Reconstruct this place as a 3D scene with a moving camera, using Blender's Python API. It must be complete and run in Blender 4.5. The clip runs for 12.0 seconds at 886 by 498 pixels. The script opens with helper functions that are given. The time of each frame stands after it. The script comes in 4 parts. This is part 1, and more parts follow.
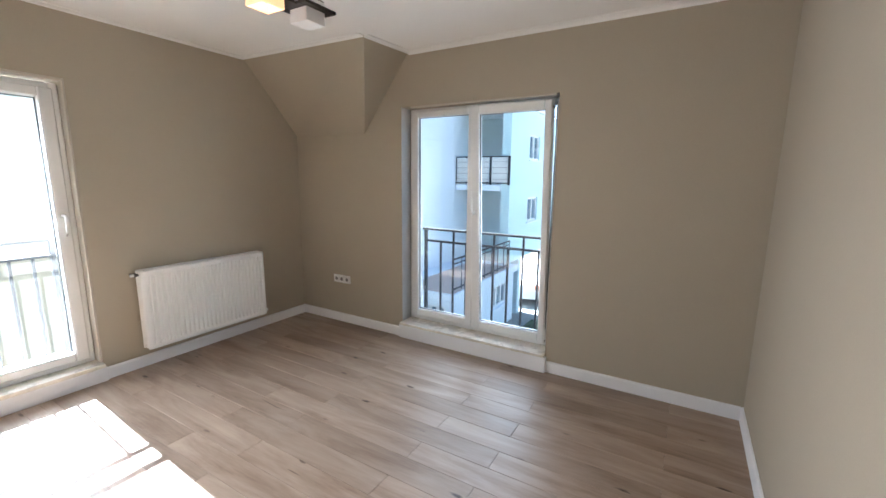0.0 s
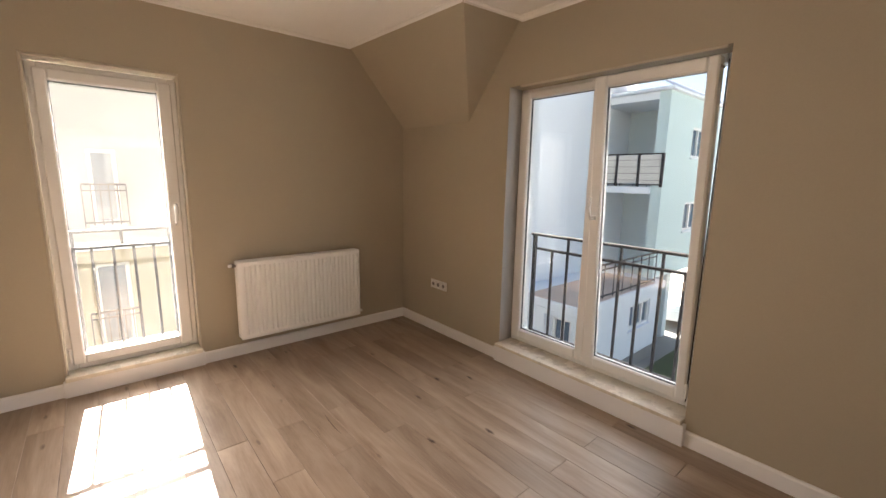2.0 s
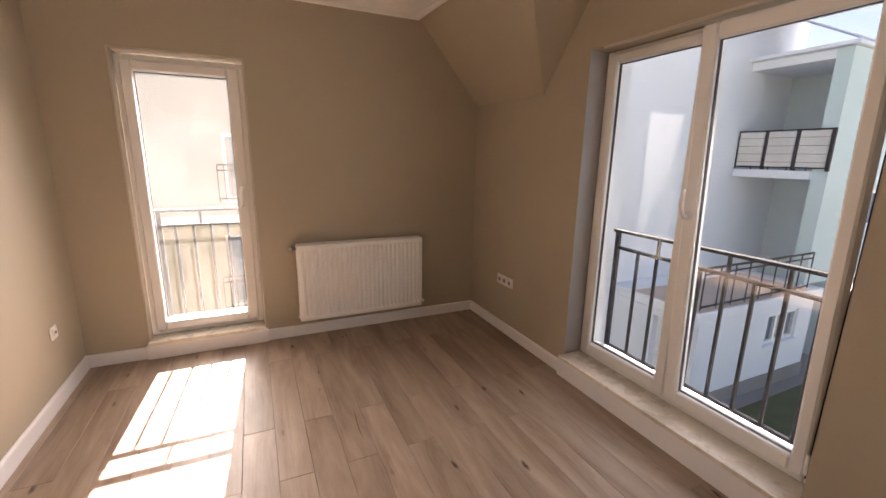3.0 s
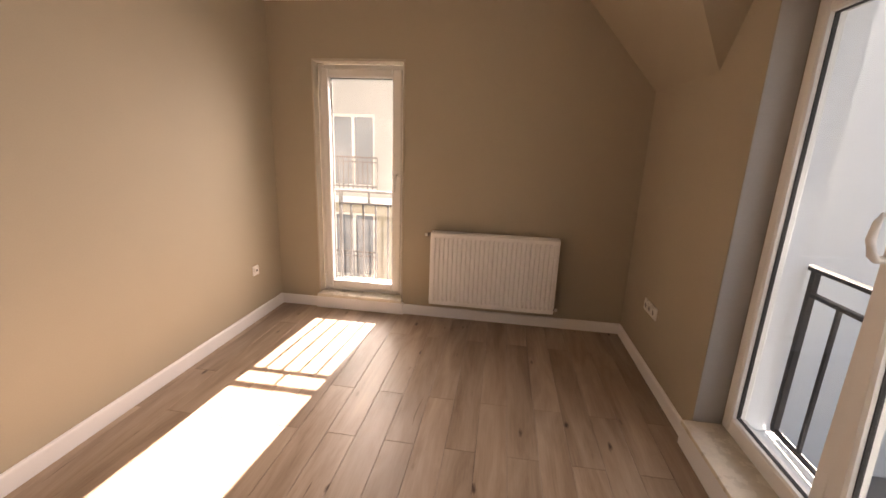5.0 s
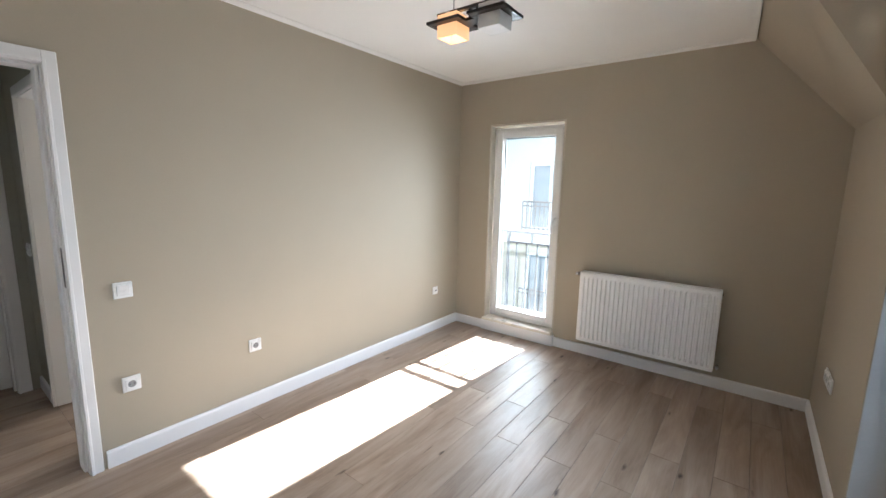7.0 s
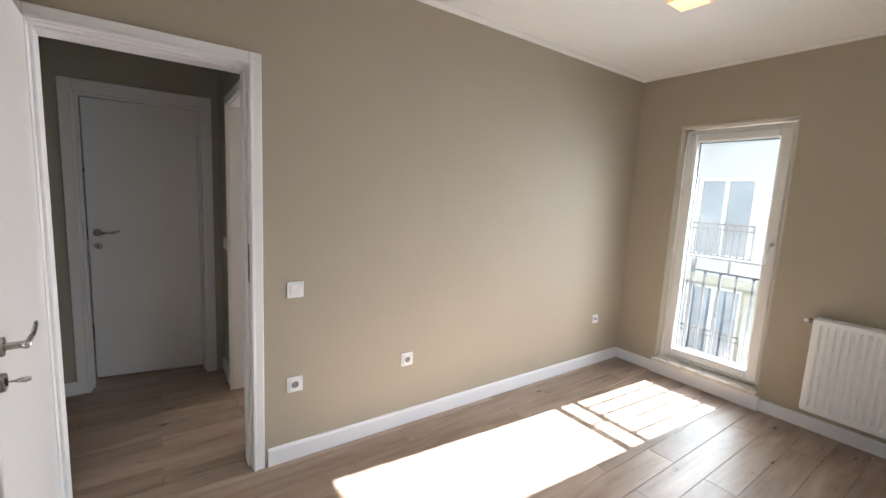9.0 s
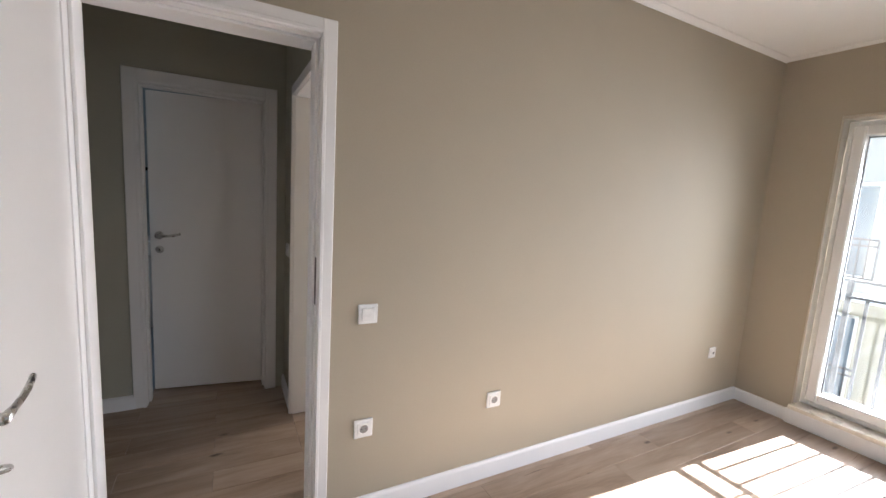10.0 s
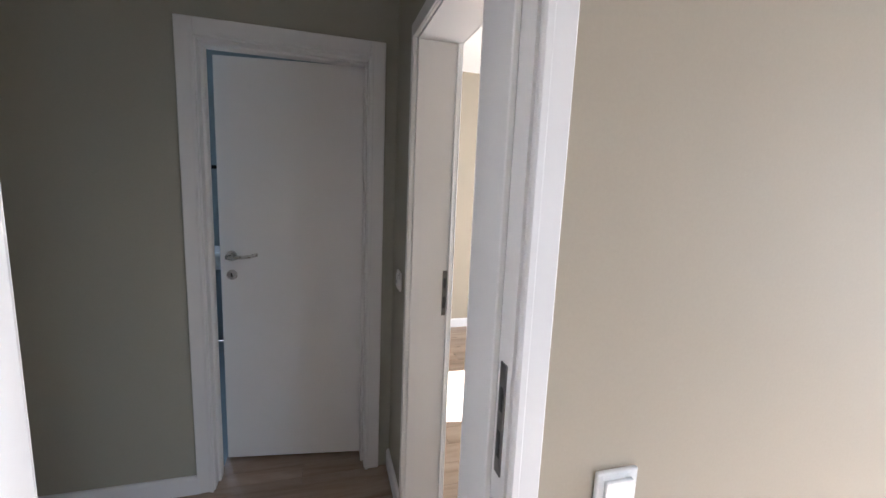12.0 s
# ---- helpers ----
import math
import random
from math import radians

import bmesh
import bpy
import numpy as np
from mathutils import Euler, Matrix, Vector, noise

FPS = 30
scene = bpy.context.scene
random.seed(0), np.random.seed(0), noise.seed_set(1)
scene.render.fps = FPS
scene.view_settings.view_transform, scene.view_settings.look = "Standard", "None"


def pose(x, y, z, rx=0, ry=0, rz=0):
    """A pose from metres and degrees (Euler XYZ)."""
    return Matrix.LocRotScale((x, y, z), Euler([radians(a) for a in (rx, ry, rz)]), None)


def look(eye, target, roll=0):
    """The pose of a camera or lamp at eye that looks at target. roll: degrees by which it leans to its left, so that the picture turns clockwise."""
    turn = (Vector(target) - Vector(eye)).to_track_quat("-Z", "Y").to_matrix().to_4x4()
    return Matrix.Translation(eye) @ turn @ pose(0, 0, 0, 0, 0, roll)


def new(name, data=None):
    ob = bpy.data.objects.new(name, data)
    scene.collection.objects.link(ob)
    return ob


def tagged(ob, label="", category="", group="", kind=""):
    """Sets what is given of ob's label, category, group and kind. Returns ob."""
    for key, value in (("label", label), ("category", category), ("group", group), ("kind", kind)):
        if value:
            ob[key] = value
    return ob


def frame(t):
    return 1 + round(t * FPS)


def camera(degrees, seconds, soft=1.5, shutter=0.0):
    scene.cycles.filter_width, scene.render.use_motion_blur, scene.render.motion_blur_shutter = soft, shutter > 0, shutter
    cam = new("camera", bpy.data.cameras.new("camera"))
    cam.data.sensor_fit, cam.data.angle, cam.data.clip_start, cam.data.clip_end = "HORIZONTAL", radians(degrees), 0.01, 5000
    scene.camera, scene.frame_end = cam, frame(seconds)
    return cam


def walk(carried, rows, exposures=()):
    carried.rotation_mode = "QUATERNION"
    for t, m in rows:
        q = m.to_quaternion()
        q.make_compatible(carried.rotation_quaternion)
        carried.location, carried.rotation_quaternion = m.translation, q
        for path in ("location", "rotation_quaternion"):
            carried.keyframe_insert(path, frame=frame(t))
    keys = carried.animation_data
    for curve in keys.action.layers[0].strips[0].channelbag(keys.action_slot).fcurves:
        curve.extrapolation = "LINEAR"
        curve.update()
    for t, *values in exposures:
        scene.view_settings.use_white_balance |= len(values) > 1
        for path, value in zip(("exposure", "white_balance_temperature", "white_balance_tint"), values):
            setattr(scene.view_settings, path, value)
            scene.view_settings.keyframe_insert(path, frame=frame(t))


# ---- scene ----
cam = camera(94.3, 12.0)
PATH = [
    (0, (0.071, -0.055, 1.482), (-0.935, 1.639, 1.14), 0.6),
    (0.5, (0.008, 0.035, 1.474), (-1.077, 1.679, 1.126), 0.6),
    (1, (-0.026, 0.171, 1.471), (-1.217, 1.744, 1.145), 0.6),
    (1.5, (-0.022, 0.399, 1.473), (-1.375, 1.844, 1.187), 0.9),
    (2, (-0.067, 0.581, 1.432), (-1.571, 1.854, 1.088), 1.0),
    (2.5, (-0.141, 0.832, 1.461), (-1.799, 1.874, 1.055), 1.0),
    (4.5, (-0.124, 1.717, 1.453), (-2.063, 1.806, 0.975), 1.8),
    (5, (-0.152, 1.904, 1.46), (-2.073, 1.636, 0.971), 2.2),
    (5.5, (-0.132, 2.095, 1.456), (-1.961, 1.454, 0.965), 2.0),
    (6, (-0.035, 2.248, 1.445), (-1.773, 1.36, 1.01), 1.5),
    (6.5, (0.101, 2.439, 1.48), (-1.565, 1.395, 1.115), 1.3),
    (7, (0.151, 2.502, 1.493), (-1.427, 1.312, 1.185), 1.2),
    (7.2, (0.169, 2.514, 1.487), (-1.37, 1.269, 1.202), 1.2),
    (9, (0.08, 2.067, 1.443), (-1.064, 0.448, 1.182), 2.81),
    (9.5, (0.029, 1.859, 1.433), (-1.016, 0.175, 1.171), 3.07),
    (10, (0.024, 1.567, 1.436), (-0.909, -0.183, 1.175), 3.46),
    (10.5, (0.012, 1.313, 1.43), (-0.799, -0.496, 1.162), 3.76),
    (11, (-0.046, 1.022, 1.427), (-0.741, -0.833, 1.153), 3.61),
    (11.5, (-0.066, 0.792, 1.415), (-0.66, -1.096, 1.128), 3.07),
    (12, (-0.012, 0.495, 1.435), (-0.571, -1.402, 1.134), 2.43),
]
EXPOSURES = [
    (0.0, 4.18, 5500, 9),
    (1.0, 4.06, 6250, 12),
    (1.5, 3.9, 6450, 14),
    (2.0, 3.78, 7300, 19),
    (2.5, 3.67, 7450, 25),
    (4.5, 3.38, 8050, 29),
    (5.0, 3.47, 8250, 28),
    (5.5, 3.66, 7250, 19),
    (6.0, 3.86, 5850, 10),
    (6.5, 3.82, 5500, 7),
    (7.0, 3.95, 5450, 7),
    (9.5, 3.74, 5850, 11),
    (10.5, 3.9, 5750, 13),
    (11.0, 4.0, 5550, 11),
    (12.0, 4.39, 5420, 12),
]
walk(cam, [(t, look(eye, target, roll)) for t, eye, target, roll in PATH], EXPOSURES)

# ---- world, sun, sky light in the openings ----
SUN_WAY = Vector((1.0, -0.062, -0.65)).normalized()
world = bpy.data.worlds.new("sky")
scene.world = world
world.use_nodes = True
wn, wl = world.node_tree.nodes, world.node_tree.links
sky = wn.new("ShaderNodeTexSky")
sky.sky_type, sky.sun_disc = "NISHITA", False
sky.sun_elevation, sky.sun_rotation = math.atan2(0.65, 1.0), radians(-87)
sky.air_density, sky.dust_density = 1.0, 1.5
wl.new(sky.outputs["Color"], wn["Background"].inputs["Color"])
wn["Background"].inputs["Strength"].default_value = 0.023

sun_data = bpy.data.lights.new("sun", "SUN")
sun_data.energy, sun_data.angle, sun_data.color = 5.0, radians(0.53), (1.0, 0.965, 0.90)
sun = new("sun", sun_data)
sun.matrix_world = look((0, 0, 20), Vector((0, 0, 20)) + SUN_WAY)


def window_light(name, where, way, width, height, watts, color):
    """Sky light standing in an opening."""
    d = bpy.data.lights.new(name, "AREA")
    d.shape, d.size, d.size_y, d.energy, d.color = "RECTANGLE", width, height, watts, color
    ob = new(name, d)
    ob.matrix_world = look(where, Vector(where) + Vector(way))
    return ob


SKY_TINT = (0.86, 0.94, 1.0)
window_light("sky_light_west", (-3.72, 0.72, 1.12), (1, 0, -0.20), 0.62, 1.75, 2.08, (1.0, 0.98, 0.95)).data.spread = radians(115)
window_light("sky_light_north", (-1.46, 3.24, 1.12), (0, -1, -0.45), 1.2, 1.75, 0.85, (0.95, 0.97, 1.0)).data.spread = radians(92)
window_light("sky_light_next_room", (-3.72, -1.9, 1.12), (1, 0, 0), 0.75, 1.75, 5.6, (1.0, 0.96, 0.90))
# fill lamp in the added bathroom window, which is out of view
window_light("fill_light_bathroom", (1.22, -3.54, 1.45), (0, 1, 0), 0.4, 0.75, 0.35, SKY_TINT)


# ---- materials ----
def material(name, color, rough=0.6, metal=0.0):
    m = bpy.data.materials.new(name)
    m.use_nodes = True
    b = m.node_tree.nodes["Principled BSDF"]
    b.inputs["Base Color"].default_value = (*color, 1)
    b.inputs["Roughness"].default_value = rough
    b.inputs["Metallic"].default_value = metal
    return m, m.node_tree.nodes, m.node_tree.links, b


def node(nodes, kind, **values):
    n = nodes.new(kind)
    for k, v in values.items():
        n.inputs[k].default_value = v
    return n


def mottled(name, color, rough, spread=0.06, big=1.3, fine=60.0, bump=0.1, depth=0.002, metal=0.0, rough_spread=0.06, low=None):
    """A surface with large soft variation, fine grain and relief. spread: how far the colour strays."""
    m, ns, ls, b = material(name, color, rough, metal)
    tc = ns.new("ShaderNodeTexCoord")
    n1 = node(ns, "ShaderNodeTexNoise", Scale=big, Detail=4.0, Roughness=0.6)
    n2 = node(ns, "ShaderNodeTexNoise", Scale=fine, Detail=3.0, Roughness=0.6)
    for n in (n1, n2):
        ls.new(tc.outputs["Object"], n.inputs["Vector"])
    mix = ns.new("ShaderNodeMath")
    mix.operation = "MULTIPLY_ADD"
    mix.inputs[1].default_value = 0.35
    ls.new(n2.outputs["Fac"], mix.inputs[0])
    half = ns.new("ShaderNodeMath")
    half.operation = "MULTIPLY"
    half.inputs[1].default_value = 0.65
    ls.new(n1.outputs["Fac"], half.inputs[0])
    ls.new(half.outputs[0], mix.inputs[2])
    ramp = ns.new("ShaderNodeValToRGB")
    lo = low or tuple(c * (1 - 2 * spread) for c in color)
    hi = tuple(min(1.0, c * (1 + 2 * spread)) for c in color)
    ramp.color_ramp.elements[0].position, ramp.color_ramp.elements[0].color = 0.3, (*lo, 1)
    ramp.color_ramp.elements[1].position, ramp.color_ramp.elements[1].color = 0.7, (*hi, 1)
    ls.new(mix.outputs[0], ramp.inputs["Fac"])
    ls.new(ramp.outputs["Color"], b.inputs["Base Color"])
    rr = node(ns, "ShaderNodeMapRange", **{"To Min": max(0.02, rough - rough_spread), "To Max": min(1.0, rough + rough_spread)})
    ls.new(n1.outputs["Fac"], rr.inputs["Value"])
    ls.new(rr.outputs["Result"], b.inputs["Roughness"])
    bp = node(ns, "ShaderNodeBump", Strength=bump, Distance=depth)
    ls.new(n2.outputs["Fac"], bp.inputs["Height"])
    ls.new(bp.outputs["Normal"], b.inputs["Normal"])
    return m


def plank_wood(name):
    """Greyish oak with long grain, cathedral bands, knots and fine cracks; each plank takes its own stretch of grain."""
    m, ns, ls, b = material(name, (0.36, 0.27, 0.2), 0.38)
    tc, info = ns.new("ShaderNodeTexCoord"), ns.new("ShaderNodeObjectInfo")
    shift = ns.new("ShaderNodeVectorMath")
    shift.operation = "MULTIPLY"
    shift.inputs[1].default_value = (37.0, 23.0, 11.0)
    cmb = ns.new("ShaderNodeCombineXYZ")
    for k in "XYZ":
        ls.new(info.outputs["Random"], cmb.inputs[k])
    ls.new(cmb.outputs[0], shift.inputs[0])
    add = ns.new("ShaderNodeVectorMath")
    add.operation = "ADD"
    ls.new(tc.outputs["Object"], add.inputs[0])
    ls.new(shift.outputs[0], add.inputs[1])

    def stretched(sx, sy):
        v = ns.new("ShaderNodeVectorMath")
        v.operation = "MULTIPLY"
        v.inputs[1].default_value = (sx, sy, 1.0)
        ls.new(add.outputs[0], v.inputs[0])
        return v.outputs[0]

    broad = node(ns, "ShaderNodeTexNoise", Scale=1.0, Detail=5.0, Roughness=0.62, Distortion=0.6)
    ls.new(stretched(1.3, 8.0), broad.inputs["Vector"])
    grain = node(ns, "ShaderNodeTexNoise", Scale=1.0, Detail=6.0, Roughness=0.7, Distortion=0.3)
    ls.new(stretched(5.0, 130.0), grain.inputs["Vector"])
    knot = node(ns, "ShaderNodeTexVoronoi", Scale=1.0, Randomness=1.0)
    crack = node(ns, "ShaderNodeTexNoise", Scale=1.0, Detail=2.0, Roughness=0.5, Distortion=0.8)
    ls.new(stretched(3.2, 30.0), crack.inputs["Vector"])
    ragged = node(ns, "ShaderNodeTexNoise", Scale=1.0, Detail=3.0, Roughness=0.6)
    ls.new(stretched(14.0, 40.0), ragged.inputs["Vector"])
    wander = ns.new("ShaderNodeVectorMath")
    wander.operation = "MULTIPLY_ADD"
    wander.inputs[1].default_value = (0.16, 0.16, 0.0)
    ls.new(ragged.outputs["Color"], wander.inputs[0])
    ls.new(stretched(2.3, 6.6), wander.inputs[2])
    ls.new(wander.outputs[0], knot.inputs["Vector"])
    ramp = ns.new("ShaderNodeValToRGB")
    e = ramp.color_ramp.elements
    e[0].position, e[0].color = 0.33, (0.222, 0.150, 0.103, 1)
    e[1].position, e[1].color = 0.70, (0.465, 0.362, 0.278, 1)
    mid = e.new(0.50)
    mid.color = (0.346, 0.257, 0.190, 1)
    blend = ns.new("ShaderNodeMath")
    blend.operation = "MULTIPLY_ADD"
    blend.inputs[1].default_value = 0.24
    ls.new(grain.outputs["Fac"], blend.inputs[0])
    part_b = ns.new("ShaderNodeMath")
    part_b.operation = "MULTIPLY"
    part_b.inputs[1].default_value = 0.76
    ls.new(broad.outputs["Fac"], part_b.inputs[0])
    ls.new(part_b.outputs[0], blend.inputs[2])
    ls.new(blend.outputs[0], ramp.inputs["Fac"])
    kr = ns.new("ShaderNodeValToRGB")
    kr.color_ramp.elements[0].position, kr.color_ramp.elements[0].color = 0.030, (0.16, 0.11, 0.09, 1)
    kr.color_ramp.elements[1].position, kr.color_ramp.elements[1].color = 0.095, (1, 1, 1, 1)
    ls.new(knot.outputs["Distance"], kr.inputs["Fac"])
    cr = ns.new("ShaderNodeValToRGB")
    cr.color_ramp.elements[0].position, cr.color_ramp.elements[0].color = 0.20, (0.42, 0.36, 0.32, 1)
    cr.color_ramp.elements[1].position, cr.color_ramp.elements[1].color = 0.255, (1, 1, 1, 1)
    ls.new(crack.outputs["Fac"], cr.inputs["Fac"])
    mul1, mul2, mul3 = (ns.new("ShaderNodeMix") for _ in range(3))
    for mx in (mul1, mul2, mul3):
        mx.data_type, mx.blend_type = "RGBA", "MULTIPLY"
        mx.inputs["Factor"].default_value = 1.0
    tone = node(ns, "ShaderNodeMapRange", **{"To Min": 0.86, "To Max": 1.10})
    ls.new(info.outputs["Random"], tone.inputs["Value"])
    ls.new(ramp.outputs["Color"], mul1.inputs[6])
    ls.new(kr.outputs["Color"], mul1.inputs[7])
    ls.new(mul1.outputs[2], mul2.inputs[6])
    ls.new(cr.outputs["Color"], mul2.inputs[7])
    ls.new(mul2.outputs[2], mul3.inputs[6])
    ls.new(tone.outputs["Result"], mul3.inputs[7])
    ls.new(mul3.outputs[2], b.inputs["Base Color"])
    rr = node(ns, "ShaderNodeMapRange", **{"To Min": 0.31, "To Max": 0.47})
    ls.new(grain.outputs["Fac"], rr.inputs["Value"])
    ls.new(rr.outputs["Result"], b.inputs["Roughness"])
    bp = node(ns, "ShaderNodeBump", Strength=0.18, Distance=0.0015)
    ls.new(blend.outputs[0], bp.inputs["Height"])
    ls.new(bp.outputs["Normal"], b.inputs["Normal"])
    return m


def glass_pane(name, haze_low, haze_high):
    """Clear float glass; a faint translucent film stands in for the haze of glare."""
    m, ns, ls, b = material(name, (1, 1, 1), 0.0)
    ns.remove(b)
    clear, gloss, mix, facing = (ns.new(k) for k in ("ShaderNodeBsdfTransparent", "ShaderNodeBsdfGlossy", "ShaderNodeMixShader", "ShaderNodeLayerWeight"))
    clear.inputs["Color"].default_value = (0.95, 0.98, 0.975, 1)
    gloss.inputs["Roughness"].default_value = 0.01
    facing.inputs["Blend"].default_value = 0.5
    power, fr = ns.new("ShaderNodeMath"), ns.new("ShaderNodeMath")
    power.operation, fr.operation = "POWER", "MULTIPLY_ADD"
    power.inputs[1].default_value = 5.0
    fr.inputs[1].default_value, fr.inputs[2].default_value = 0.95, 0.04
    ls.new(facing.outputs["Facing"], power.inputs[0])
    ls.new(power.outputs[0], fr.inputs[0])
    haze, film = ns.new("ShaderNodeBsdfTranslucent"), ns.new("ShaderNodeMixShader")
    haze.inputs["Color"].default_value = (0.9, 0.89, 0.86, 1)
    tc = ns.new("ShaderNodeTexCoord")
    n1 = node(ns, "ShaderNodeTexNoise", Scale=3.5, Detail=5.0, Roughness=0.65)
    ls.new(tc.outputs["Object"], n1.inputs["Vector"])
    amount = node(ns, "ShaderNodeMapRange", **{"From Min": 0.3, "From Max": 0.7, "To Min": haze_low, "To Max": haze_high})
    ls.new(n1.outputs["Fac"], amount.inputs["Value"])
    ls.new(amount.outputs["Result"], film.inputs[0])
    ls.new(clear.outputs[0], film.inputs[1])
    ls.new(haze.outputs[0], film.inputs[2])
    ls.new(fr.outputs[0], mix.inputs[0])
    ls.new(film.outputs[0], mix.inputs[1])
    ls.new(gloss.outputs[0], mix.inputs[2])
    ls.new(mix.outputs[0], ns["Material Output"].inputs["Surface"])
    return m


def glowing(name, color, strength, base):
    m, ns, ls, b = material(name, base, 0.45)
    b.inputs["Emission Color"].default_value = (*color, 1)
    b.inputs["Emission Strength"].default_value = strength
    return m


WALL = mottled("greige_wall_paint", (0.413, 0.364, 0.280), 0.72, spread=0.025, big=0.9, fine=140.0, bump=0.12, depth=0.0012)
# the same greige, with the hall's cool light put into its hue
HALL_WALL = mottled("cool_lit_greige_hall_paint", (0.405, 0.392, 0.322), 0.72, spread=0.025, big=0.9, fine=140.0, bump=0.12, depth=0.0012)
CEIL = mottled("white_ceiling_paint", (0.87, 0.86, 0.84), 0.8, spread=0.015, big=1.1, fine=120.0, bump=0.1, depth=0.001)
TRIM = mottled("white_lacquered_trim", (0.84, 0.84, 0.85), 0.38, spread=0.008, big=3.0, fine=90.0, bump=0.0, depth=0.0006)
PVC = mottled("white_window_plastic", (0.80, 0.80, 0.79), 0.30, spread=0.008, big=4.0, fine=80.0, bump=0.0, depth=0.0005)
# white plaster, greyed so the side reveal looks shaded
REVEAL = mottled("shaded_reveal_plaster", (0.46, 0.465, 0.47), 0.75, spread=0.03, big=3.0, fine=110.0, bump=0.15, depth=0.0012)
# paler than the wall paint, so the openings' plaster edges look lit
BEAD = mottled("pale_lit_greige_plaster", (0.52, 0.475, 0.40), 0.7, spread=0.04, big=4.0, fine=110.0, bump=0.15, depth=0.0012)
SILL = mottled("cream_marble_sill", (0.72, 0.67, 0.58), 0.28, spread=0.07, big=9.0, fine=45.0, bump=0.03, depth=0.0004)
GASKET = mottled("black_rubber_gasket", (0.025, 0.025, 0.027), 0.6, bump=0.02)
ENAMEL = mottled("white_radiator_enamel", (0.89, 0.89, 0.88), 0.32, spread=0.008, big=3.0, fine=70.0, bump=0.0, depth=0.0005)
CHROME = mottled("brushed_nickel", (0.56, 0.55, 0.53), 0.27, metal=1.0, spread=0.04, big=30.0, fine=300.0, bump=0.04, depth=0.0003)
STEEL = mottled("dull_steel", (0.20, 0.19, 0.18), 0.45, metal=1.0, spread=0.05, big=30.0)
DARK = mottled("dark_recess", (0.03, 0.03, 0.032), 0.6)
DOORPAINT = mottled("white_door_laminate", (0.82, 0.81, 0.80), 0.42, spread=0.008, big=2.0, fine=100.0, bump=0.0, depth=0.0006)
PLASTIC = mottled("white_switch_plastic", (0.82, 0.82, 0.81), 0.28, spread=0.01, big=20.0, bump=0.02, depth=0.0003)
IRON = mottled("black_painted_iron", (0.011, 0.012, 0.017), 0.68, spread=0.15, big=12.0, fine=160.0, bump=0.15, depth=0.0008)
WENGE = mottled("dark_stained_wood", (0.014, 0.009, 0.007), 0.42, spread=0.2, big=14.0, fine=90.0, bump=0.06, depth=0.0006)
FROST = mottled("frosted_white_glass", (0.80, 0.80, 0.79), 0.55, spread=0.02, big=12.0, fine=80.0, bump=0.05)
LITGLASS = glowing("lit_amber_glass", (1.0, 0.44, 0.16), 0.075, (0.7, 0.6, 0.5))
BULB = glowing("warm_bulb", (1.0, 0.72, 0.36), 0.8, (0.8, 0.75, 0.6))
GLASS = glass_pane("window_glass", 0.0, 0.002)
# west pane, its film added to veil the view like glare
HAZY = glass_pane("hazy_window_glass", 0.008, 0.016)
WOOD = plank_wood("grey_oak_laminate")
JOINT = mottled("dark_joint_bed", (0.05, 0.038, 0.03), 0.8)
STUCCO_BLUE = mottled("pale_mint_stucco", (0.58, 0.72, 0.71), 0.85, spread=0.04, big=0.35, fine=30.0, bump=0.3, depth=0.004)
STUCCO_WHITE = mottled("white_stucco", (0.78, 0.82, 0.86), 0.85, spread=0.04, big=0.3, fine=30.0, bump=0.3, depth=0.004)
STUCCO_GREY = mottled("grey_blue_stucco", (0.50, 0.60, 0.63), 0.85, spread=0.04, big=0.4, fine=30.0, bump=0.3, depth=0.004)
STUCCO_YELLOW = mottled("pale_yellow_stucco", (0.36, 0.325, 0.235), 0.85, spread=0.05, big=0.3, fine=30.0, bump=0.3, depth=0.004)
STUCCO_PALE = mottled("off_white_stucco", (0.39, 0.40, 0.39), 0.85, spread=0.05, big=0.3, fine=30.0, bump=0.3, depth=0.004)
OUTSIDE = mottled("cream_outer_render", (0.48, 0.46, 0.41), 0.85, spread=0.04, big=0.6, fine=30.0, bump=0.3, depth=0.004)
PAVING = mottled("pink_concrete_paving", (0.52, 0.42, 0.36), 0.85, spread=0.08, big=1.2, fine=25.0, bump=0.3, depth=0.004)
CONCRETE = mottled("grey_concrete", (0.22, 0.22, 0.215), 0.85, spread=0.1, big=0.5, fine=20.0, bump=0.3, depth=0.004)
METALROOF = mottled("blue_grey_metal_roof", (0.42, 0.46, 0.56), 0.42, spread=0.06, big=1.5, fine=12.0, bump=0.1)
ROOFTILE = mottled("red_clay_roof", (0.38, 0.15, 0.085), 0.75, spread=0.15, big=2.0, fine=15.0, bump=0.3, depth=0.01)
GRASS = mottled("lawn_grass", (0.042, 0.072, 0.026), 0.9, spread=0.25, big=2.5, fine=60.0, bump=0.6, depth=0.03)
FARGLASS = mottled("dark_far_glass", (0.09, 0.14, 0.19), 0.05, spread=0.15, big=1.0, bump=0.0)
CARPAINT = mottled("white_car_paint", (0.70, 0.70, 0.71), 0.18, spread=0.01, bump=0.0)
RUBBER = mottled("tyre_rubber", (0.02, 0.02, 0.02), 0.75, spread=0.1)
BLUETILE = mottled("grey_blue_glazed_tile", (0.33, 0.40, 0.45), 0.18, spread=0.05, big=5.0, bump=0.02)
BLACKTILE = mottled("black_border_tile", (0.02, 0.02, 0.025), 0.2)
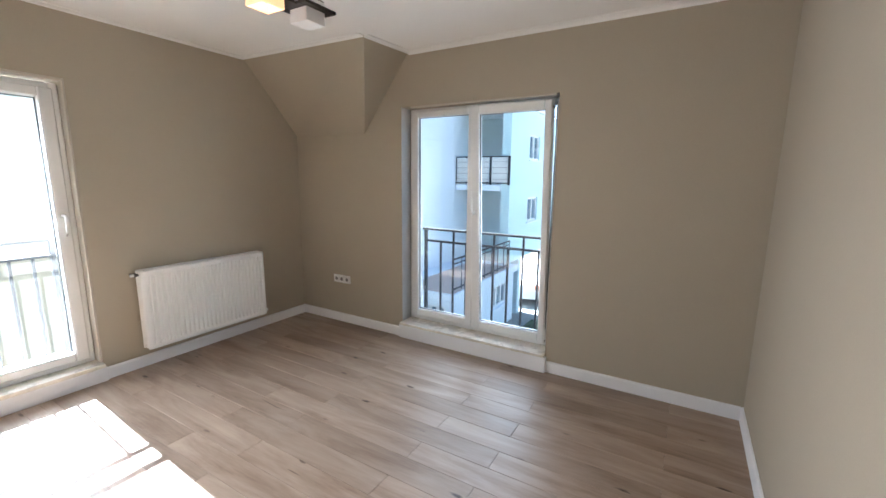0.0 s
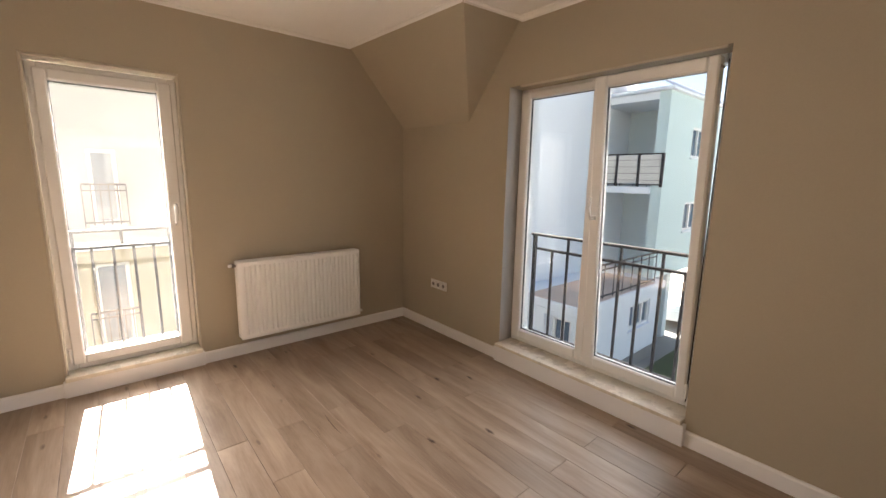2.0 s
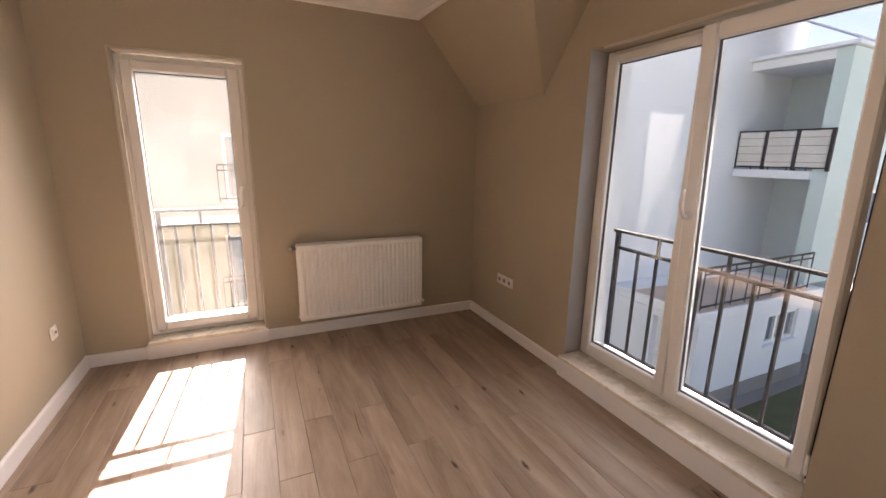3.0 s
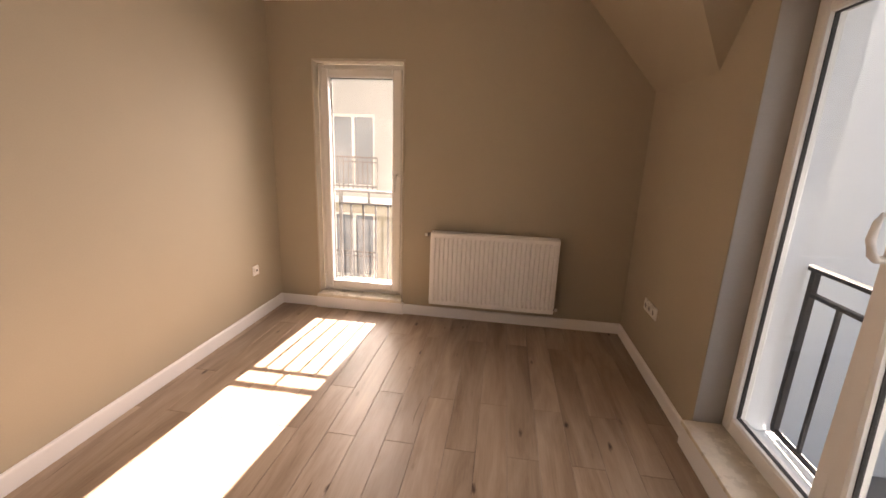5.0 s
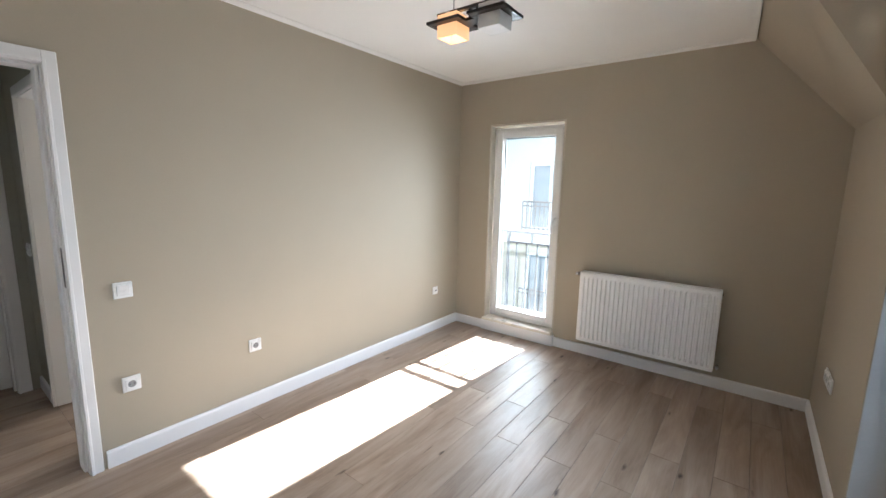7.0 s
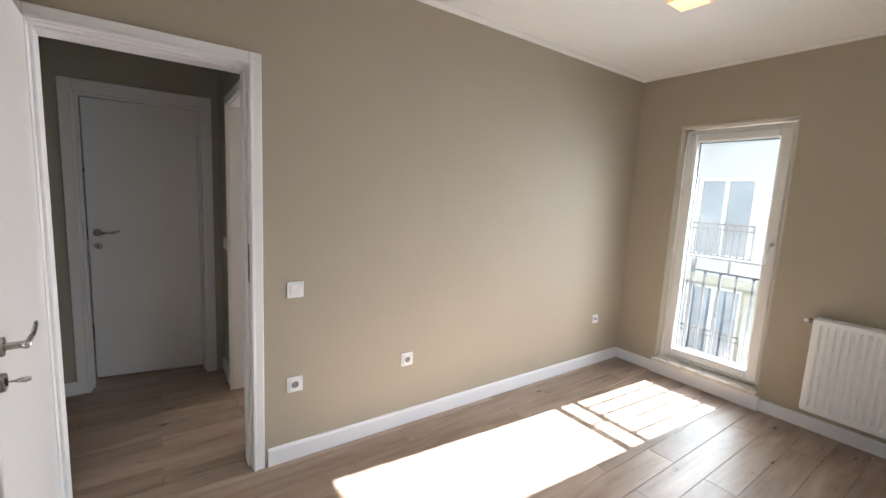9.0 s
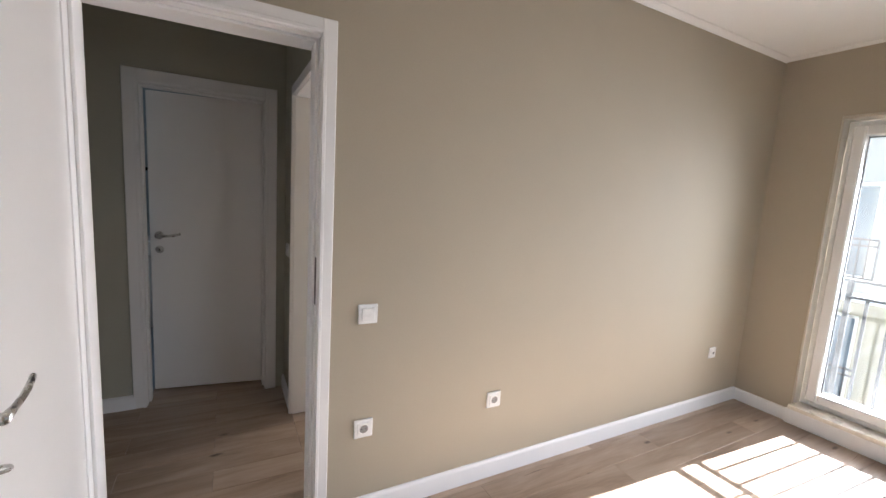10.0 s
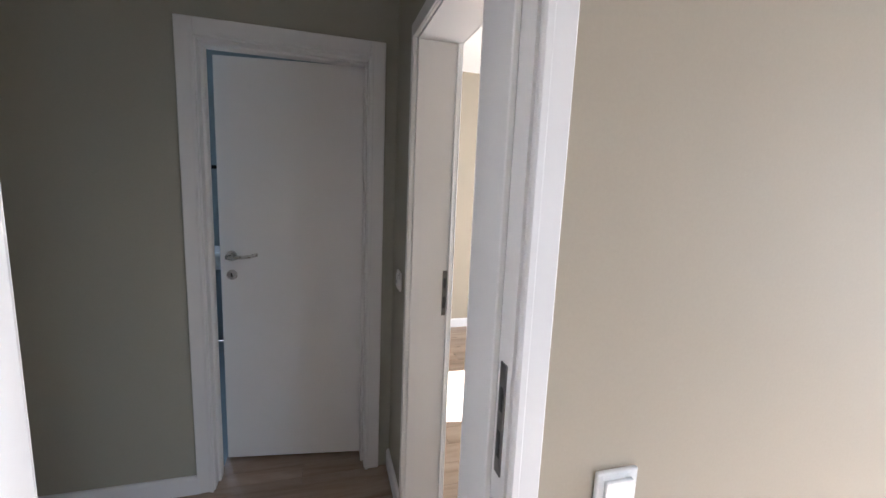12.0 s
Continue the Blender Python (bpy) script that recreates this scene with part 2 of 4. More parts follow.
CERAMIC = mottled("white_ceramic", (0.85, 0.85, 0.85), 0.12, spread=0.01, bump=0.0)
POLY = mottled("milky_balcony_sheet", (0.66, 0.64, 0.60), 0.5, spread=0.05, big=2.0)


# ---- mesh helpers ----
def add_box(bm, lo, hi, bevel=0.0, segs=1):
    """An axis-aligned box between two corners, its edges eased by bevel."""
    r = bmesh.ops.create_cube(bm, size=1.0)
    vs = r["verts"]
    lo, hi = Vector(lo), Vector(hi)
    for v in vs:
        v.co = Vector([lo[i] + (v.co[i] + 0.5) * (hi[i] - lo[i]) for i in range(3)])
    if bevel > 0:
        es = list({e for v in vs for e in v.link_edges})
        bmesh.ops.bevel(bm, geom=es, offset=bevel, segments=segs, affect="EDGES", profile=0.5)
    return bm


def add_tube(bm, points, radius, sides=10):
    """A round bar along a line of points, with mitred bends and closed ends."""
    pts = [Vector(p) for p in points]
    rings = []
    for i, p in enumerate(pts):
        a = (pts[i] - pts[i - 1]).normalized() if i else (pts[1] - pts[0]).normalized()
        c = (pts[i + 1] - pts[i]).normalized() if i < len(pts) - 1 else a
        t = (a + c).normalized()
        ref = Vector((0, 0, 1)) if abs(t.z) < 0.9 else Vector((1, 0, 0))
        u = t.cross(ref).normalized()
        w = t.cross(u).normalized()
        k = 1.0 / max(0.5, t.dot(a))
        r = radius[i] if isinstance(radius, (list, tuple)) else radius
        rings.append([bm.verts.new(p + (u * math.cos(2 * math.pi * j / sides) + w * math.sin(2 * math.pi * j / sides)) * r * (k if abs(k) < 1.5 else 1)) for j in range(sides)])
    for a, c in zip(rings, rings[1:]):
        for j in range(sides):
            bm.faces.new((a[j], a[(j + 1) % sides], c[(j + 1) % sides], c[j]))
    bm.faces.new(rings[0][::-1])
    bm.faces.new(rings[-1])
    return bm


def box(lo, hi, bevel=0.0, segs=1):
    return add_box(bmesh.new(), lo, hi, bevel, segs)


def part(name, bm, mat, parent=None, label="", smooth=False):
    """Link a bmesh as one mesh object, under a thing or a part if given."""
    bmesh.ops.recalc_face_normals(bm, faces=bm.faces)
    me = bpy.data.meshes.new(name)
    bm.to_mesh(me)
    bm.free()
    me.materials.append(mat)
    if smooth:
        for p in me.polygons:
            p.use_smooth = True
    ob = new(name, me)
    if parent is not None:
        ob.parent = parent
    if label:
        ob["label"] = label
    return ob


def thing(name, where=(0, 0, 0), label="", category="", group="", kind="", turn=0.0):
    ob = new(name)
    ob.empty_display_size = 0.1
    ob.matrix_basis = pose(*where, 0, 0, turn)
    return tagged(ob, label, category, group, kind)


def slab_with_holes(axis, lo, hi, span, holes):
    """A wall of real thickness from lo to hi along an axis, over span (u0, u1, v0, v1), with rectangular openings through it.
    u runs along the other level axis, v up; for axis 'z' u is x and v is y."""
    u0, u1, v0, v1 = span
    us = sorted({u0, u1, *(h[0] for h in holes), *(h[1] for h in holes)})
    vs = sorted({v0, v1, *(h[2] for h in holes), *(h[3] for h in holes)})
    us = [u for u in us if u0 <= u <= u1]
    vs = [v for v in vs if v0 <= v <= v1]

    def solid(i, j):
        if not (0 <= i < len(us) - 1 and 0 <= j < len(vs) - 1):
            return False
        cu, cv = (us[i] + us[i + 1]) / 2, (vs[j] + vs[j + 1]) / 2
        return not any(h[0] < cu < h[1] and h[2] < cv < h[3] for h in holes)

    bm, seen = bmesh.new(), {}

    def vert(d, u, v):
        key = (round(d, 5), round(u, 5), round(v, 5))
        if key not in seen:
            seen[key] = bm.verts.new({"x": (d, u, v), "y": (u, d, v), "z": (u, v, d)}[axis])
        return seen[key]

    for i in range(len(us) - 1):
        for j in range(len(vs) - 1):
            if not solid(i, j):
                continue
            a, b, c, d = us[i], us[i + 1], vs[j], vs[j + 1]
            for k in (lo, hi):
                bm.faces.new([vert(k, a, c), vert(k, b, c), vert(k, b, d), vert(k, a, d)])
            for di, dj, p, q in ((-1, 0, (a, c), (a, d)), (1, 0, (b, c), (b, d)), (0, -1, (a, c), (b, c)), (0, 1, (a, d), (b, d))):
                if not solid(i + di, j + dj):
                    bm.faces.new([vert(lo, *p), vert(lo, *q), vert(hi, *q), vert(hi, *p)])
    return bm


# ---- plan, in metres ----
WEST, EAST, SOUTH, NORTH, TOP = -3.48, 0.487, -0.036, 2.94, 2.516
THICK = 0.34
W1 = (0.325, 1.095, 0.105, 2.09)          # west window opening: y, y, z, z
W2 = (-2.145, -0.775, 0.125, 2.075)        # north window opening: x, x, z, z
DOOR_A = (-0.305, 0.447, 0.0, 2.005)      # rough opening to the hall
HALL_S, HALL_W, HALL_E = -1.432, -0.335, 2.2
PART_W = 0.2                               # partition thickness
DOOR_B = (-0.225, 0.490, 0.0, 2.005)
DOOR_C = (-1.03, -0.31, 0.0, 1.965)
C_WEST, C_SOUTH = -3.48, -3.4

# ---- structure ----
def structure(name, bm, mat, label):
    return tagged(part(name, bm, mat), label, name.split("_")[0], kind="structure")


structure("wall_west", slab_with_holes("x", WEST - THICK, WEST, (SOUTH - PART_W, NORTH + THICK, 0, TOP + 0.1), [W1]), WALL, "greige painted plaster wall with a tall narrow window")
structure("wall_north", slab_with_holes("y", NORTH, NORTH + THICK, (WEST, EAST + 0.2, 0, TOP + 0.1), [W2]), WALL, "greige painted plaster wall with a double balcony window")
structure("wall_east", slab_with_holes("x", EAST, EAST + 0.2, (SOUTH - PART_W, NORTH, 0, TOP + 0.1), []), WALL, "plain greige painted plaster wall")
structure("wall_south", slab_with_holes("y", SOUTH - PART_W, SOUTH, (WEST, EAST, 0, TOP + 0.1), [DOOR_A]), WALL, "greige painted partition wall with a doorway to the hall")
structure("wall_hall_south", slab_with_holes("y", HALL_S - 0.16, HALL_S, (HALL_W, HALL_E, 0, TOP + 0.1), [DOOR_B]), HALL_WALL, "greige hall wall with a bathroom doorway")
structure("wall_hall_west", slab_with_holes("x", HALL_W - 0.15, HALL_W, (C_SOUTH, SOUTH - PART_W, 0, TOP + 0.1), [DOOR_C]), HALL_WALL, "greige hall wall with a doorway to the next room")
structure("wall_hall_east", slab_with_holes("x", HALL_E, HALL_E + 0.15, (HALL_S - 0.16, SOUTH - PART_W, 0, TOP + 0.1), []), HALL_WALL, "plain greige wall closing the hall")
structure("wall_hall_north", slab_with_holes("y", SOUTH - PART_W, SOUTH - PART_W + 0.15, (EAST + 0.2, HALL_E + 0.15, 0, TOP + 0.1), []), HALL_WALL, "plain greige hall wall")
C_WIN = (-2.35, -1.45, 0.105, 2.09)
structure("wall_next_room_west", slab_with_holes("x", C_WEST - THICK, C_WEST, (C_SOUTH, SOUTH - PART_W, 0, TOP + 0.1), [C_WIN]), WALL, "greige outer wall of the next room with a tall window")
structure("wall_next_room_south", slab_with_holes("y", C_SOUTH - 0.2, C_SOUTH, (C_WEST - THICK, HALL_E + 0.15, 0, TOP + 0.1), [(0.95, 1.5, 1.0, 1.9)]), WALL, "greige wall closing the next room and the bathroom")
structure("wall_bathroom_east", slab_with_holes("x", 1.75, 1.9, (C_SOUTH, HALL_S - 0.16, 0, TOP + 0.1), []), BLUETILE, "grey-blue tiled bathroom wall")
structure("ceiling", slab_with_holes("z", TOP, TOP + 0.1, (WEST, EAST, SOUTH, NORTH), []), CEIL, "smooth white painted ceiling")
structure("ceiling_hall", slab_with_holes("z", TOP, TOP + 0.1, (HALL_W, HALL_E, HALL_S, SOUTH - PART_W), []), CEIL, "smooth white painted hall ceiling")
structure("ceiling_next_room", slab_with_holes("z", TOP, TOP + 0.1, (C_WEST, HALL_W - 0.15, C_SOUTH, SOUTH - PART_W), []), CEIL, "smooth white painted ceiling of the next room")
structure("ceiling_bathroom", slab_with_holes("z", TOP, TOP + 0.1, (HALL_W, 1.75, C_SOUTH, HALL_S - 0.16), []), CEIL, "white bathroom ceiling")
# slab out of view, added to stop light leaking in above the ceilings
structure("roof", slab_with_holes("z", TOP + 0.104, TOP + 0.3, (WEST - THICK, HALL_E + 0.15, C_SOUTH - 0.2, NORTH + THICK), []), OUTSIDE, "unseen slab over the flat, added to block light leaks")
structure("floor_bathroom", slab_with_holes("z", -0.026, -0.0085, (HALL_W, 1.75, C_SOUTH, HALL_S - 0.16), []), BLUETILE, "grey-blue bathroom floor")

# the sloping ceiling over the corner, with its slanted cheek
bm = bmesh.new()
p = [bm.verts.new(c) for c in ((WEST, NORTH, 1.888), (-2.562, NORTH, 1.872), (-2.112, 2.442, TOP), (WEST, 2.384, TOP), (-2.066, NORTH, TOP), (WEST, NORTH, TOP))]
for f in ((0, 1, 2), (0, 2, 3), (1, 4, 2), (0, 3, 5), (0, 5, 4, 1), (3, 2, 4, 5)):
    bm.faces.new([p[i] for i in f])
structure("sloped_ceiling", bm, WALL, "greige sloping roof underside above the corner")


# skirting boards
def skirting(a, b, way, height=0.088, thick=0.015):
    """A board between two floor points; way is the side it faces."""
    a, b, w = Vector((*a, 0)), Vector((*b, 0)), Vector((*way, 0))
    bm = bmesh.new()
    prof = [(0.0, 0.0), (thick, 0.0), (thick, height - 0.012), (thick - 0.004, height - 0.003), (thick - 0.009, height), (0.0, height)]
    ra = [bm.verts.new(a + w * d + Vector((0, 0, z))) for d, z in prof]
    rb = [bm.verts.new(b + w * d + Vector((0, 0, z))) for d, z in prof]
    n = len(prof)
    for i in range(n):
        bm.faces.new((ra[i], ra[(i + 1) % n], rb[(i + 1) % n], rb[i]))
    bm.faces.new(ra[::-1])
    bm.faces.new(rb)
    return structure("baseboard", bm, TRIM, "white lacquered skirting board along the floor")


skirting((WEST, SOUTH), (WEST, W1[0] - 0.012), (1, 0))
skirting((WEST, W1[1] + 0.012), (WEST, NORTH), (1, 0))
skirting((WEST + 0.015, NORTH), (W2[0] - 0.012, NORTH), (0, -1))
skirting((W2[1] + 0.012, NORTH), (EAST - 0.015, NORTH), (0, -1))
skirting((EAST, NORTH), (EAST, SOUTH + 0.02), (-1, 0))
skirting((WEST + 0.015, SOUTH), (-0.357, SOUTH), (0, 1), 0.095)
skirting((0.53, HALL_S), (HALL_E, HALL_S), (0, 1))
skirting((HALL_W, -1.09), (HALL_W, HALL_S), (1, 0))
skirting((C_WEST, C_SOUTH), (HALL_W - 0.15, C_SOUTH), (0, 1))
skirting((C_WEST, C_SOUTH), (C_WEST, C_WIN[0] - 0.02), (1, 0))
skirting((C_WEST, C_WIN[1] + 0.02), (C_WEST, SOUTH - PART_W), (1, 0))
skirting((C_WEST, SOUTH - PART_W), (HALL_W - 0.15, SOUTH - PART_W), (0, -1))


# slim white cornice where walls meet the ceiling
def cornice(a, b, way, size=0.027, wide=0.050):
    a, b, w = Vector((*a, TOP)), Vector((*b, TOP)), Vector((*way, 0))
    bm = bmesh.new()
    prof = [(0.0, 0.0), (0.0, -size), (0.005, -size), (wide * 0.22, -size * 0.62), (wide * 0.55, -size * 0.32), (wide - 0.004, -0.006), (wide, -0.005), (wide, 0.0)]
    ra = [bm.verts.new(a + w * d + Vector((0, 0, z - 0.001))) for d, z in prof]
    rb = [bm.verts.new(b + w * d + Vector((0, 0, z - 0.001))) for d, z in prof]
    n = len(prof)
    for i in range(n):
        bm.faces.new((ra[i], ra[(i + 1) % n], rb[(i + 1) % n], rb[i]))
    bm.faces.new(ra[::-1])
    bm.faces.new(rb)
    return structure("trim", bm, CEIL, "slim white ceiling cornice")


cornice((WEST, SOUTH), (WEST, 2.38), (1, 0), 0.014)
cornice((WEST, SOUTH), (EAST, SOUTH), (0, 1), 0.017)
cornice((EAST, SOUTH), (EAST, NORTH), (-1, 0))
cornice((-2.06, NORTH), (EAST, NORTH), (0, -1))
cornice((WEST, 2.381), (-2.112, 2.439), (0, -1), 0.014)
cornice((-2.110, 2.442), (-2.066, NORTH), (1, 0), 0.018, 0.040)

# ---- windows ----
def ring(bm, axis, lo, hi, outer, inner, bevel=0.006):
    """A rectangular frame: four bars round an opening, over outer and inner (u0, u1, v0, v1)."""
    o, n = outer, inner
    bars = ((o[0], n[0], o[2], o[3]), (n[1], o[1], o[2], o[3]), (n[0], n[1], o[2], n[2]), (n[0], n[1], n[3], o[3]))
    for a, b, c, d in bars:
        if axis == "x":
            add_box(bm, (lo, a, c), (hi, b, d), bevel)
        else:
            add_box(bm, (a, lo, c), (b, hi, d), bevel)
    return bm


def inset(r, d):
    return (r[0] + d, r[1] - d, r[2] + d, r[3] - d)


def pane(axis, at, r, parent, mat=None):
    lo, hi = ((at - 0.003, r[0], r[2]), (at + 0.003, r[1], r[3])) if axis == "x" else ((r[0], at - 0.003, r[2]), (r[1], at + 0.003, r[3]))
    ob = part("pane", box(lo, hi), mat or GLASS, parent, "clear double glazing")
    ob.visible_shadow = False
    return ob


def window_handle(parent, at, out, along, label, up=-1):
    """A white lever handle: base, neck and a bowed grip that hangs down, or stands up when up is 1. out: the way into the room."""
    o, a, at = Vector(out), Vector(along), Vector(at)
    bm = bmesh.new()
    add_tube(bm, [at, at + o * 0.012], [0.017, 0.015], 14)
    z = Vector((0, 0, up))
    add_tube(bm, [at + o * 0.010, at + o * 0.036, at + o * 0.050 + z * 0.014, at + o * 0.058 + z * 0.055 + a * 0.004,
                  at + o * 0.050 + z * 0.105 + a * 0.006, at + o * 0.036 + z * 0.132 + a * 0.008], [0.010, 0.011, 0.012, 0.0115, 0.0095, 0.006], 10)
    return part("handle", bm, PVC, parent, label, smooth=True)


win1 = thing("window_1", (0, 0, 0), "tall narrow white plastic balcony window, closed", "window", kind="structure")
F1 = (W1[0] + 0.012, W1[1] - 0.012, 0.135, W1[3] - 0.03)
part("window_frame", ring(bmesh.new(), "x", -3.660, -3.565, F1, inset(F1, 0.052)), PVC, win1)
S1 = inset(F1, 0.030)
G1 = (S1[0] + 0.064, S1[1] - 0.078, S1[2] + 0.066, S1[3] - 0.066)
sash = part("sash", ring(bmesh.new(), "x", -3.645, -3.548, S1, G1, 0.009), PVC, win1)
part("gasket", ring(bmesh.new(), "x", -3.622, -3.606, inset(G1, -0.0015), inset(G1, 0.004), 0.0), GASKET, sash)
pane("x", -3.615, inset(G1, -0.002), sash, HAZY)
window_handle(sash, (-3.548, S1[1] - 0.036, 1.20), (1, 0, 0), (0, -1, 0), "white lever handle")
for z in (0.24, 1.92):
    part("hinge", add_tube(bmesh.new(), [(-3.548, S1[0] - 0.008, z - 0.045), (-3.548, S1[0] - 0.008, z + 0.045)], 0.009), PVC, sash)
bm = bmesh.new()
add_box(bm, (-3.565, W1[0] + 0.001, F1[2]), (-3.4775, W1[0] + 0.014, F1[3] + 0.028), 0.003)
add_box(bm, (-3.565, W1[1] - 0.014, F1[2]), (-3.4775, W1[1] - 0.001, F1[3] + 0.028), 0.003)
add_box(bm, (-3.565, W1[0] + 0.014, F1[3] + 0.012), (-3.4775, W1[1] - 0.014, F1[3] + 0.028), 0.003)
part("reveal_strip", bm, BEAD, win1, "pale plaster strip lining the reveal")
part("window_sill", box((-3.62, W1[0] + 0.002, 0.106), (-3.430, W1[1] - 0.002, 0.134), 0.004, 2), SILL, win1, "cream stone sill")
part("sill_front", box((WEST + 0.001, W1[0] - 0.012, 0.0), (WEST + 0.040, W1[1] + 0.012, 0.104), 0.003), TRIM, win1, "white board under the sill")
part("outer_sill", box((-3.86, W1[0] + 0.003, 0.08), (-3.661, W1[1] - 0.003, 0.128), 0.003), STUCCO_WHITE, win1)

win2 = thing("window_2", (0, 0, 0), "wide two-leaf white plastic balcony window, one leaf tilted open", "window", kind="structure")
FY0, FY1 = 3.075, 3.145
F2 = (W2[0] + 0.004, W2[1] - 0.004, 0.150, W2[3] - 0.004)
MID = -1.505
part("window_frame", ring(bmesh.new(), "y", FY0, FY1, F2, inset(F2, 0.050)), PVC, win2)
SL = (F2[0] + 0.030, MID + 0.022, F2[2] + 0.030, F2[3] - 0.018)
sash = part("sash", ring(bmesh.new(), "y", FY0 - 0.018, FY1 - 0.016, SL, (SL[0] + 0.062, SL[1] - 0.066, SL[2] + 0.072, SL[3] - 0.056), 0.009), PVC, win2)
GL = (SL[0] + 0.061, SL[1] - 0.065, SL[2] + 0.071, SL[3] - 0.055)
part("gasket", ring(bmesh.new(), "y", 3.082, 3.100, GL, inset(GL, 0.003), 0.0), GASKET, sash)
pane("y", 3.092, GL, sash)
# the tilted leaf swings about its lower edge
SR = (MID + 0.026, F2[1] - 0.048, F2[2] + 0.030, F2[3] - 0.026)
R2 = (SR[0], SR[1], 0.0, SR[3] - SR[2])
G2 = (R2[0] + 0.071, R2[1] - 0.053, R2[2] + 0.071, R2[3] - 0.069)
sash = part("sash", ring(bmesh.new(), "y", -0.012, 0.060, R2, (R2[0] + 0.072, R2[1] - 0.054, R2[2] + 0.072, R2[3] - 0.070), 0.009), PVC, win2, "leaf tilted inwards at the top")
sash.matrix_basis = pose(0, FY0 - 0.008, SR[2], 3.1, 0, 0)
part("gasket", ring(bmesh.new(), "y", 0.012, 0.030, G2, inset(G2, 0.003), 0.0), GASKET, sash)
pane("y", 0.021, G2, sash)
window_handle(sash, (R2[0] + 0.034, -0.012, 1.015), (0, -1, 0), (-1, 0, 0), "white lever handle turned upwards", 1)
part("hinge", add_tube(bmesh.new(), [(R2[1] + 0.006, -0.010, 0.03), (R2[1] + 0.006, -0.010, 0.12)], 0.008), PVC, sash)
part("stay_arm", box((R2[1] + 0.002, 0.0, R2[3] - 0.06), (R2[1] + 0.006, 0.05, R2[3] - 0.045)), CHROME, sash, "metal tilt stay")
part("window_sill", box((W2[0] + 0.002, 2.888, 0.126), (W2[1] - 0.002, FY0 + 0.02, 0.149), 0.004, 2), SILL, win2, "cream stone sill")
part("sill_front", box((W2[0] - 0.012, NORTH - 0.042, 0.0), (W2[1] + 0.012, NORTH - 0.001, 0.124), 0.003), TRIM, win2, "white board under the sill")
# side reveal with its shade put into the plaster colour
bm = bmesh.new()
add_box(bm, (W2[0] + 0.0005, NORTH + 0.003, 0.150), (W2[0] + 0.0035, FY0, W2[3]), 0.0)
part("reveal_strip", bm, REVEAL, win2, "white plastered reveal, greyed to look shaded")
bm = bmesh.new()
for x0, x1 in ((W2[0] + 0.0005, W2[0] + 0.0035), (W2[1] - 0.0035, W2[1] - 0.0005)):
    add_box(bm, (x0, FY1 + 0.001, 0.141), (x1, NORTH + THICK + 0.002, W2[3]), 0.0)
add_box(bm, (W2[0] + 0.004, FY1 + 0.001, W2[3] - 0.0035), (W2[1] - 0.004, NORTH + THICK + 0.002, W2[3] - 0.0005), 0.0)
part("outer_reveal", bm, STUCCO_WHITE, win2, "white rendered outer reveal")
# strip added for the bright lip where light catches the lintel
bm = bmesh.new()
add_box(bm, (W2[0] + 0.10, NORTH - 0.003, W2[3] - 0.014), (W2[1] - 0.02, NORTH + 0.014, W2[3] - 0.0005), 0.003)
part("lintel_bead", bm, BEAD, win2, "plaster edge under the lintel, paler to look lit")
part("edge_seal", box((F2[1] - 0.047, FY0 - 0.003, F2[2] + 0.03), (F2[1] - 0.043, FY0 + 0.001, F2[3] - 0.03)), GASKET, win2, "dark seal in the open gap")
part("outer_sill", box((W2[0] + 0.003, FY1 + 0.001, 0.08), (W2[1] - 0.003, 3.36, 0.140), 0.003), STUCCO_WHITE, win2)

win3 = thing("window_3", (0, 0, 0), "tall white plastic window of the next room", "window", kind="structure")
F3 = inset(C_WIN, 0.01)
part("window_frame", ring(bmesh.new(), "x", -3.635, -3.560, F3, inset(F3, 0.10)), PVC, win3)
pane("x", -3.60, inset(F3, 0.099), win3)

# ---- balcony railings outside the windows ----
def railing(name, axis, at, u0, u1, top, second, low, step, first, short, label):
    """Flat-bar railing: handrail, second rail, bottom rail, upright bars and short spacers."""
    mid = (u0 + u1) / 2
    where = (at, mid, low) if axis == "x" else (mid, at, low)
    t = thing(name, where, label, "railing")

    def bar(nm, a, b, z0, z1, w, bv=0.002):
        lo, hi = ((-w / 2, a - mid, z0 - low), (w / 2, b - mid, z1 - low)) if axis == "x" else ((a - mid, -w / 2, z0 - low), (b - mid, w / 2, z1 - low))
        return part(nm, box(lo, hi, bv), IRON, t)

    bar("handrail", u0, u1, top - 0.020, top, 0.040)
    bar("rail", u0 + 0.05, u1 - 0.05, second - 0.018, second, 0.030)
    bar("bottom_rail", u0 + 0.05, u1 - 0.05, low, low + 0.014, 0.026)
    for e in (u0 + 0.06, u1 - 0.06):
        bar("post", e - 0.014, e + 0.014, low + 0.014, top - 0.020, 0.028)
    u = first
    while u < u1 - 0.09:
        if u > u0 + 0.09:
            bar("baluster", u - 0.0085, u + 0.0085, low + 0.014, second - 0.018, 0.017)
        u += step
    for v in short:
        bar("spacer", v - 0.0085, v + 0.0085, second, top - 0.020, 0.017)
    # flat fixings that hold the handrail to the wall
    for e, d in ((u0, -1), (u1, 1)):
        a, b = sorted((e, e + d * 0.045))
        bar("bracket", a, b, top - 0.015, top - 0.002, 0.026)
    return t


railing("balcony_railing", "x", -3.765, W1[0] + 0.045, W1[1] - 0.045, 1.035, 0.920, 0.185, 0.118, 0.528, (0.70,), "slim iron railing outside the narrow window, pale in the glare")
